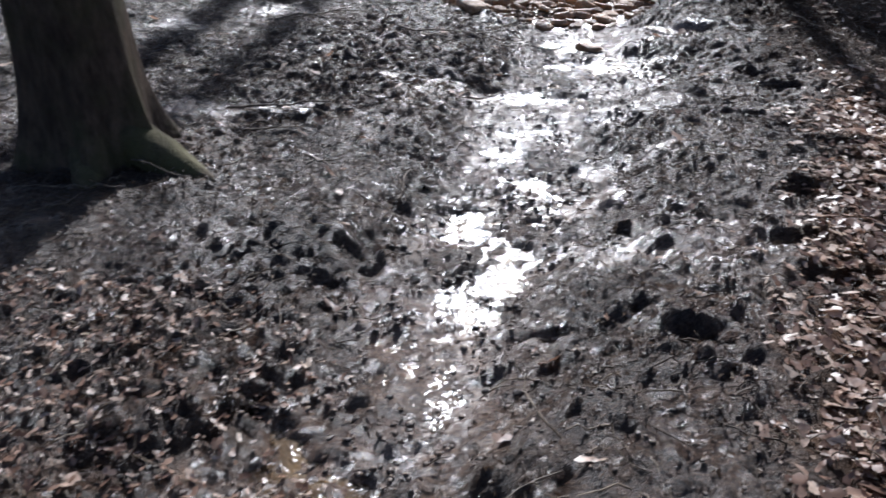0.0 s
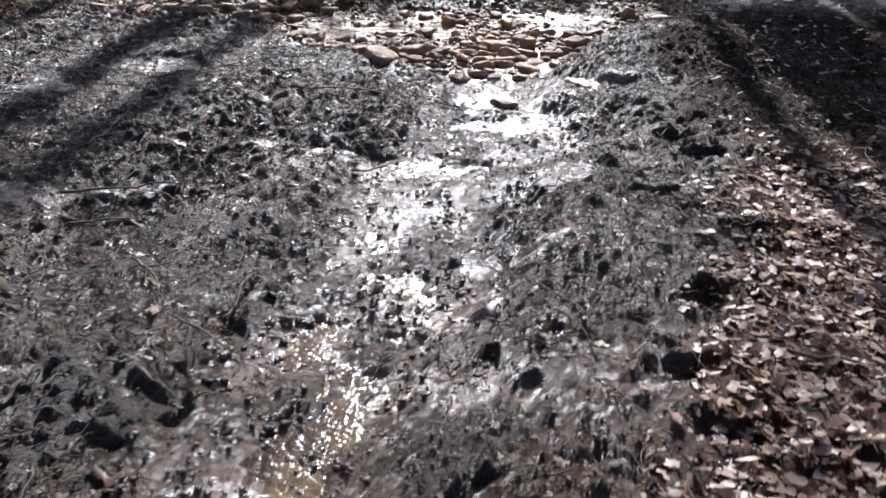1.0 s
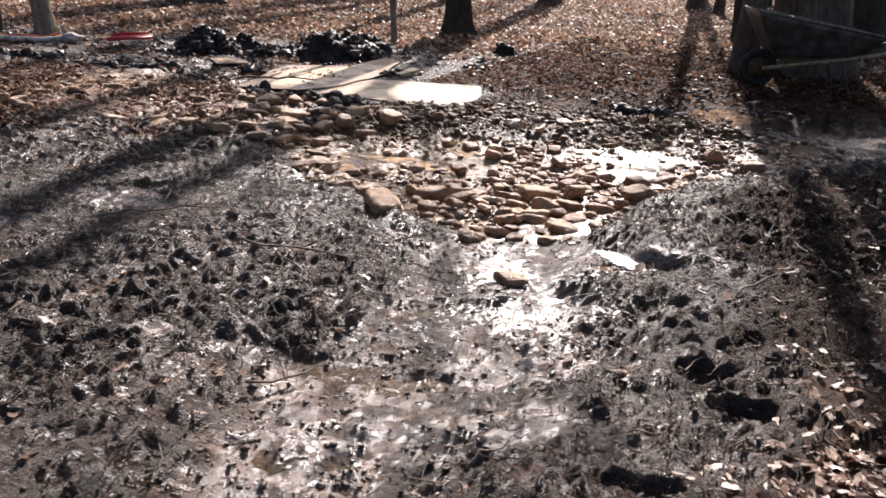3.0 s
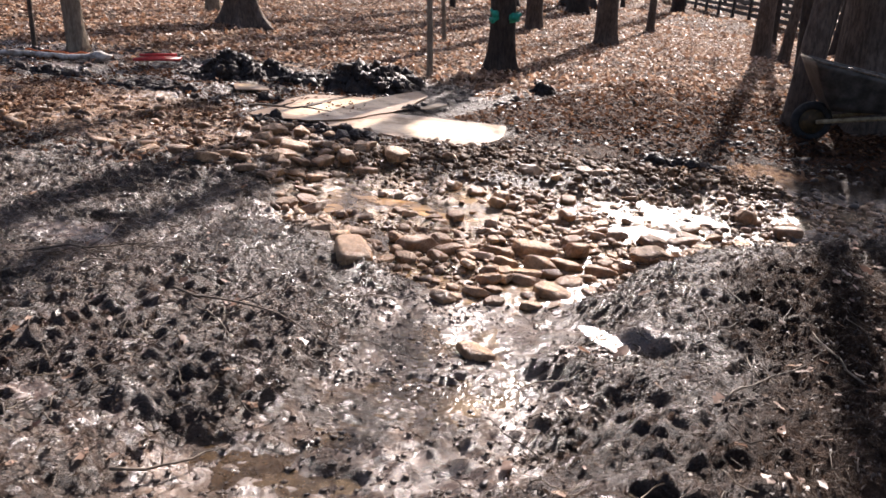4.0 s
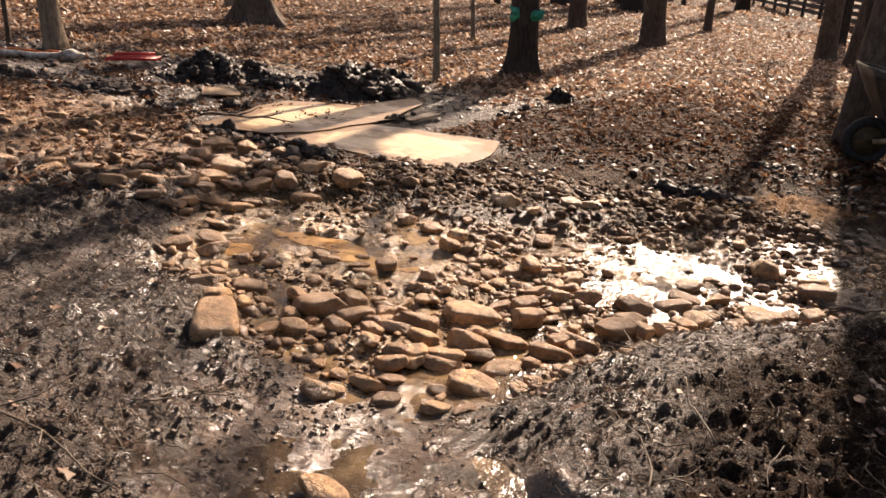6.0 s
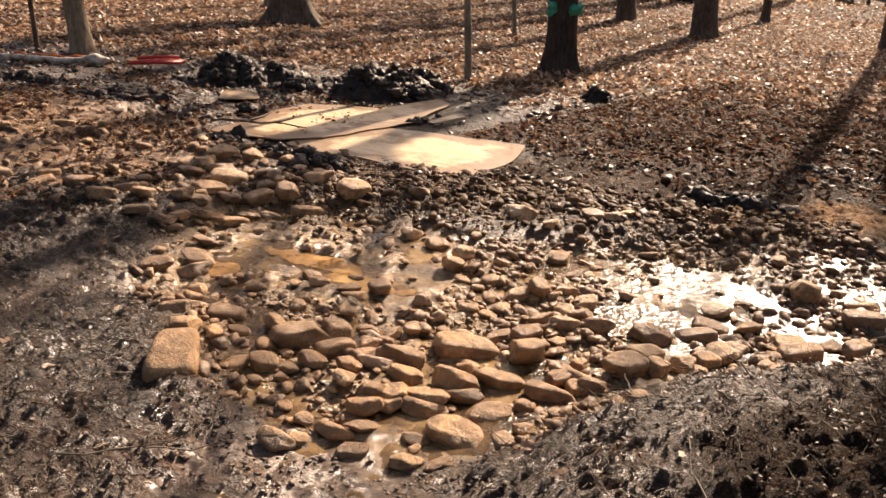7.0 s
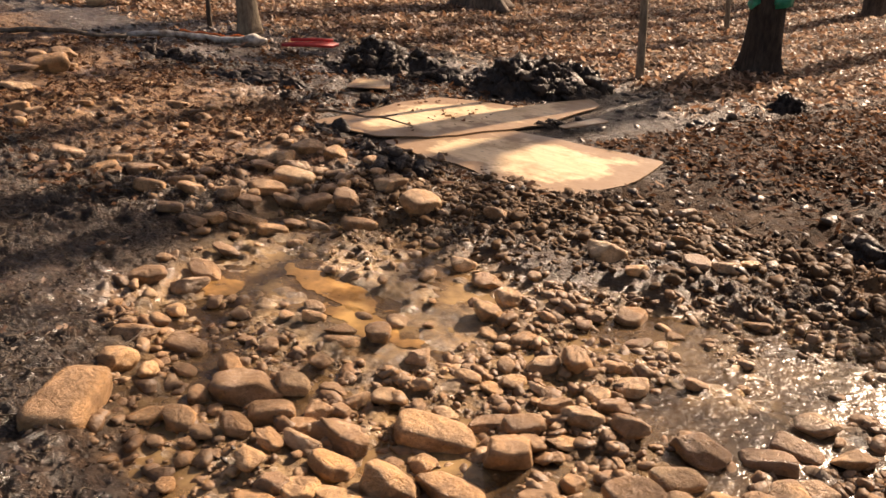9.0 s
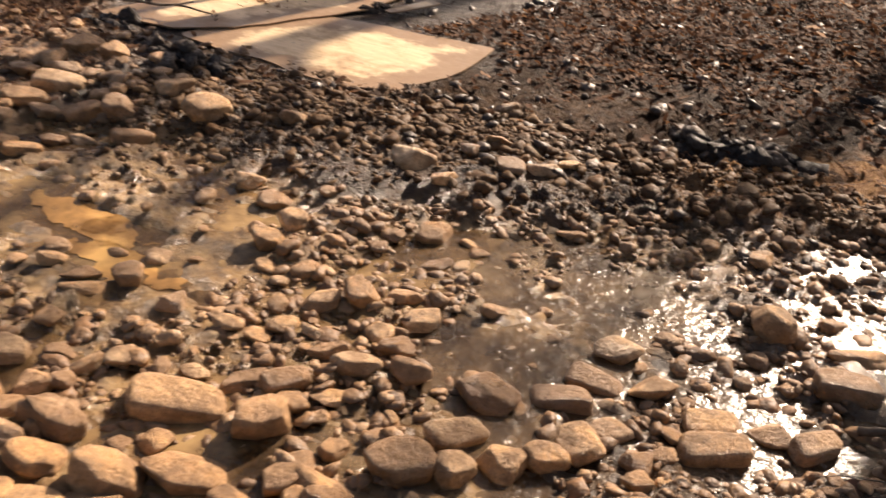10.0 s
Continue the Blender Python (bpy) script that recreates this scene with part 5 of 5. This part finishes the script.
def pool_spots(r, n):
    x, y = r.uniform(-1, 3.4, n * 4), r.uniform(6.3, 9.4, n * 4)
    keep = (poly_sd(x, y, POOL) < .15) & (fbm(x, y, 1.4, 2, 71) > -.12) & (r.rand(len(x)) > .88 * (x < .65) * (y > 7.2))
    return x[keep][:n], y[keep][:n]


def left_spots(r, n):
    x, y = r.uniform(-5, -.7, n * 2), r.uniform(7.4, 9.4, n * 2)
    return x[:n], y[:n]


loose("gravel", "wet brown gravel and small stones", "gravel", 1900, gravel_spots, PEBBLE, (.015, .10), .6, M_GRAVEL_DARK, 3, lift=-.2)
loose("mud_crumbs", "brown crumbs of mud between the gravel", "mud clods", 8000, gravel_spots, CRUMB, (.008, .045), .6, M_GRAVEL_DARK, 23, lift=.0)
loose("gravel", "muddy pebbles among the stones in the water", "gravel", 1700, pool_spots, PEBBLE, (.012, .06), .6, M_GRAVEL, 4, lift=.0)
loose("rubble", "wet brown broken stones in the shallow water", "stones", 1300, pool_spots, COBBLE, (.03, .09), .6, M_GRAVEL, 8, lift=.0)
loose("gravel", "tan pebbles on brown soil", "gravel", 420, left_spots, PEBBLE, (.02, .10), .55, M_GRAVEL, 5)


def mud_spots(r, n):
    x, y = r.uniform(-3.2, 3.4, n * 3), r.uniform(1.0, 9.0, n * 3)
    _, lit, soi, sil, co, ip = land(x, y)
    keep = (ip < .3) & (r.rand(len(x)) < (.7 + .3 * smooth(.1, .5, co))) & (fbm(x, y, 1.1, 2, 75) > -.25)
    return x[keep][:n], y[keep][:n]


def mud_far(r, n):
    x, y = r.uniform(-6.5, 3.4, n * 3), r.uniform(8.8, 13.0, n * 3)
    z, lit, *_ = land(x, y)
    keep = (lit < .6) & (_[0] < .35) & off_boards(x, y)
    return x[keep][:n], y[keep][:n]


loose("mud_crumbs", "dark crumbs and clods of churned mud", "mud clods", 24000, mud_spots, CRUMB, (.005, .024), .5, M_CRUMB, 6, lift=.0)
def channel_spots(r, n):
    x, y = r.uniform(-1.2, 1.9, n * 4), r.uniform(1.0, 6.6, n * 4)
    _, lit, soi, sil, co, ip = land(x, y)
    keep = (co < .55) & (fbm(x, y, 3.5, 2, 79) > r.uniform(-.3, .25, len(x)))
    return x[keep][:n], y[keep][:n]


loose("mud_crumbs", "wet dark crumbs and scraps in the seeping channel", "mud clods", 6000, channel_spots, CRUMB, (.006, .036), .4, M_CRUMB, 19, lift=.2)
loose("mud_crumbs", "wet brown crumbs of silt among the stones", "mud clods", 5000, pool_spots, CRUMB, (.006, .035), .6, M_GRAVEL, 17, lift=.0)
loose("mud_crumbs", "dark clods of mud about the boards", "mud clods", 2500, mud_far, CRUMB, (.02, .11), .55, M_CRUMB, 7, lift=.1)

# ---------------------------------------------------------------- leaves, fibres and twigs
LEAF_V = np.array([(-1, 0, 0), (-.35, .42, .10), (-.35, 0, 0), (-.35, -.42, .10), (.3, .38, .12), (.3, 0, .02), (.3, -.38, .12), (1, 0, .06)])
SCRAP_V = np.array([(-1, 0, 0), (-.1, .45, .12), (.1, -.4, .1), (1, .05, .05), (0, 0, -.02)])
SCRAP_F = np.array([(0, 4, 1), (0, 2, 4), (1, 4, 3), (4, 2, 3)])
LEAF_F = np.array([(0, 2, 1), (0, 3, 2), (1, 2, 5), (1, 5, 4), (2, 3, 6), (2, 6, 5), (4, 5, 7), (5, 6, 7)])


def lobed(count, seed):
    """Outlines of lobed, torn leaves as fans round their middle."""
    r = np.random.RandomState(seed)
    made = []
    for i in range(count):
        th = np.linspace(0, 2 * np.pi, 11)[:-1]
        rad = .62 + .22 * np.cos(th * 2) + .09 * np.cos(th * (5 if i % 2 else 7)) + .07 * r.standard_normal(10)
        x, y = np.cos(th) * rad * 1.15, np.sin(th) * rad * .95
        z = .10 * np.abs(y) + .07 * r.standard_normal(10)
        made.append(np.concatenate([[[0, 0, 0]], np.stack([x, y, z], -1)]))
    f = np.array([(0, 1 + k, 1 + (k + 1) % 10) for k in range(10)])
    return np.array(made), f


LOBED = lobed(10, 4)


def leaves(name, label, spots, n, sizes, material, seed, tip=.6, lift=.012, forms=(LEAF_V[None], LEAF_F), curl=4.0, jag=.07):
    r = np.random.RandomState(seed)
    px, py = spots(r, n)
    n = len(px)
    z, lit, soi, sil, co, ip = land(px, py)
    z = z + clods(px, py, lit, soi, sil, co, ip)
    s = r.uniform(*sizes, n) / 2
    tv, tf = forms
    v = tv[r.randint(0, len(tv), n)] * np.stack([s, s * r.uniform(.7, 1.25, n), s * r.uniform(.3, curl, n)], -1)[:, None, :]
    v[:, :, 2] += (v[:, :, 0] ** 2) * (r.uniform(-1, 1, (n, 1)) * 5)
    v = v + r.standard_normal(v.shape) * (s * jag)[:, None, None]
    a, b, c = r.standard_normal(n) * tip, r.standard_normal(n) * tip, r.rand(n) * 6.283
    y1 = v[:, :, 1] * np.cos(a)[:, None] - v[:, :, 2] * np.sin(a)[:, None]
    z1 = v[:, :, 1] * np.sin(a)[:, None] + v[:, :, 2] * np.cos(a)[:, None]
    x2 = v[:, :, 0] * np.cos(b)[:, None] + z1 * np.sin(b)[:, None]
    z2 = -v[:, :, 0] * np.sin(b)[:, None] + z1 * np.cos(b)[:, None]
    x3 = x2 * np.cos(c)[:, None] - y1 * np.sin(c)[:, None] + px[:, None]
    y3 = x2 * np.sin(c)[:, None] + y1 * np.cos(c)[:, None] + py[:, None]
    low = np.minimum(z2.min(1), 0)
    z3 = z2 - low[:, None] * .75 + (z + lift * r.rand(n))[:, None]
    f = (tf[None] + (np.arange(n) * tv.shape[1])[:, None, None]).reshape(-1, 3)
    return tagged(new(name, quick_mesh(name, np.stack([x3, y3, z3], -1).reshape(-1, 3), f, material, False)), label, "leaf litter", kind="stuff")


def far_litter(r, n):
    y = 10.2 + 24 * r.rand(n * 3) ** 1.6
    x = r.uniform(-1, 1, n * 3) * (3 + .62 * y) - .12 * y - .5
    _, lit, *_ = land(x, y)
    keep = (r.rand(len(x)) < lit * .97 + .03 * (y > 11.8)) & off_boards(x, y)
    return x[keep][:n], y[keep][:n]


def back_litter(r, n):
    y = 30 + 40 * r.rand(n * 2)
    x = r.uniform(-1, 1, n * 2) * (4 + .6 * y) - .1 * y
    return x[:n], y[:n]


def strip_litter(r, n):
    x, y = r.uniform(.4, 4.8, n * 4), r.uniform(.8, 9.2, n * 4)
    _, lit, *_ = land(x, y)
    keep = (r.rand(len(x)) < lit) & (r.rand(len(x)) < np.where(y < 4.2, 1, .3))
    return x[keep][:n], y[keep][:n]


def stray(r, n):
    x, y = r.uniform(-3.5, 3.2, n * 3), r.uniform(1, 8.5, n * 3)
    _, lit, soi, sil, co, ip = land(x, y)
    keep = (ip < .3) & (co > .25)
    return x[keep][:n], y[keep][:n]


def scraps(r, n):
    x, y = r.uniform(-3.2, 3.6, n * 3), 1.0 + 8 * r.rand(n * 3) ** 1.15
    _, lit, soi, sil, co, ip = land(x, y)
    keep = (ip < .35) & (r.rand(len(x)) < (.12 + .88 * smooth(.2, .6, co))) & (fbm(x, y, 1.3, 2, 77) > r.uniform(-.45, .1, len(x))) & (soi < .4) & (wet_spots(x, y) < r.rand(len(x)))
    return x[keep][:n], y[keep][:n]


def wet_edge(r, n):
    x, y = r.uniform(-.7, 5, n * 3), r.uniform(8.9, 15.0, n * 3)
    keep = (y > 8.9 + .3 * x) & off_boards(x, y) & (x > -.9 + .35 * (y - 9)) & (r.rand(len(x)) < .12 + .88 * smooth(9.5, 11.2, y - .15 * x + .4 * fbm(x, y, 1.1, 2, 81)))
    return x[keep][:n], y[keep][:n]


leaves("leaf_litter", "deep dry brown leaf litter on the woodland floor", far_litter, 90000, (.055, .125), M_LEAF, 11, .36, .012, (SCRAP_V[None], SCRAP_F), 4.0, .1)
leaves("leaf_litter", "dry brown leaf litter far back in the wood", back_litter, 26000, (.12, .26), M_LEAF, 12, .35, .012, (SCRAP_V[None], SCRAP_F), 4.0, .1)
leaves("leaf_litter", "muddy brown fallen leaves beside the churned path", strip_litter, 17000, (.022, .07), M_WETLEAF, 13, .24, .02, LOBED, 1.4, .05)
leaves("leaf_litter", "scattered wet leaf scraps trodden into mud", stray, 420, (.03, .085), M_WETLEAF, 14, .3, .01, LOBED, 1.6, .05)
leaves("leaf_scraps", "rotten leaf scraps and bark bits churned into mud", scraps, 60000, (.006, .024), M_SCRAP, 16, .5, .012, (SCRAP_V[None], SCRAP_F), 3.0, .22)
leaves("leaf_litter", "wet dark leaves mixed with mud", wet_edge, 16000, (.04, .09), M_DARKLEAF, 15, .28, .02, LOBED, 2.0, .06)


def soil_leaves(r, n):
    x, y = r.uniform(-6.0, -1.2, n * 2), r.uniform(7.3, 11.2, n * 2)
    keep = fbm(x, y, 1.2, 2, 85) > r.uniform(-.3, .4, len(x))
    return x[keep][:n], y[keep][:n]


leaves("leaf_litter", "brown leaf scraps trodden into churned soil", soil_leaves, 5200, (.025, .085), M_DARKLEAF, 20, .3, .012, LOBED, 1.8, .08)


def corner_leaves(r, n):
    x, y = r.uniform(-1.7, -.25, n * 3), r.uniform(.7, 2.3, n * 3)
    keep = r.rand(len(x)) < smooth(.35, -.5, x + .55 * (y - 1.2) + .5 * fbm(x, y, 2.1, 2, 83))
    return x[keep][:n], y[keep][:n]


leaves("leaf_litter", "pale leaf scraps on mud beside the path", corner_leaves, 2600, (.014, .045), M_WETLEAF, 18, .3, .012, LOBED, 1.6, .06)


def fibres():
    """Root fibres and bits of straw in the churned mud."""
    s = Shape()
    q = random.Random(9)
    spots = np.random.RandomState(19).uniform((-2.8, 1.0), (3.0, 8.0), (7000, 2))
    zs, lit, soi, sil, co, ip = land(spots[:, 0], spots[:, 1])
    zs = zs + clods(spots[:, 0], spots[:, 1], lit, soi, sil, co, ip)
    for (x, y), z, c, p in zip(spots.tolist(), zs.tolist(), co, ip):
        if p > .3 or c < .3:
            continue
        th, ln = q.uniform(0, 6.283), q.uniform(.03, .14) * (2.4 if q.random() < .06 else 1)
        pts = []
        px, py = x, y
        for i in range(5):
            th += q.uniform(-.5, .5)
            px, py = px + math.cos(th) * ln / 4, py + math.sin(th) * ln / 4
            pts.append((px, py, z + .006 + q.uniform(-.006, .02)))
        rad = q.uniform(.0012, .0032)
        s.tube(pts, [rad, rad, rad * .9, rad * .8, rad * .5], 3, False)
    return tagged(new("root_fibres", s.mesh("root_fibres", M_STRAW)), "pale root fibres and straw trodden into mud", "fibres", kind="stuff")


fibres()


def twig(x, y, length, turn, rad, seed, forks=2, lift=.02):
    q = random.Random(seed)
    root = new("twig")
    tagged(root, "thin brown fallen twig lying on the mud", "twig", "fallen twigs")
    s = Shape()
    pts, th, px, py = [], radians(turn), x, y
    for i in range(9):
        pts.append(Vector((px, py, ground_z(px, py) + lift + q.uniform(0, .02))))
        th += q.uniform(-.22, .22)
        px, py = px + math.cos(th) * length / 8, py + math.sin(th) * length / 8
    s.tube(pts, [rad * (1 - .08 * i) for i in range(9)], 6)
    stem = part("stem", s, M_TWIG, root)
    for i in range(forks):
        p = pts[3 + 2 * i]
        a = th + q.choice((-1, 1)) * q.uniform(.5, .9)
        b = Shape()
        b.tube([p, p + Vector((math.cos(a), math.sin(a), .25)) * length * .16, p + Vector((math.cos(a + .2), math.sin(a + .2), .3)) * length * .3], [rad * .6, rad * .45, rad * .25], 5)
        part("side_twig", b, M_TWIG, root)
    return root


twig(-1.95, 9.35, .75, 20, .012, 1, 2, .09)
twig(-.35, 5.45, .8, -8, .006, 2)
twig(-1.2, 5.6, .7, 30, .006, 3)
twig(-.6, 3.3, .35, -35, .006, 4, 1)
twig(-.2, 2.95, .3, 60, .006, 5, 1)
twig(.1, 4.35, .4, 40, .006, 6, 1)
twig(1.9, 5.2, .5, 75, .005, 7, 1, .04)
twig(2.4, 5.5, .4, 100, .005, 8, 1, .05)
twig(1.5, 2.6, .35, -20, .005, 9, 1)
twig(-1.1, 3.9, .5, 15, .007, 10, 1)
twig(2.6, 8.05, .7, 15, .014, 11, 1)
bits = random.Random(31)
for k in range(14):
    bx, by = bits.uniform(-1.6, .3), bits.uniform(2.4, 5.8)
    twig(bx, by, bits.uniform(.2, .6), bits.uniform(-60, 60), bits.uniform(.0025, .005), 50 + k, 1, .03)
for k in range(6):
    bx, by = bits.uniform(1.4, 2.8), bits.uniform(3.0, 6.8)
    twig(bx, by, bits.uniform(.2, .45), bits.uniform(30, 150), bits.uniform(.0025, .0045), 90 + k, 1, .04)

# ---------------------------------------------------------------- the hillside
for ob in list(scene.objects):
    if ob.parent is None and ob.type in ("MESH", "EMPTY"):
        if ob.name.startswith("tree"):
            ob.matrix_basis = Matrix.Translation(PLACE @ ob.location - ob.location) @ ob.matrix_basis
        else:
            ob.matrix_basis = PLACE @ ob.matrix_basis
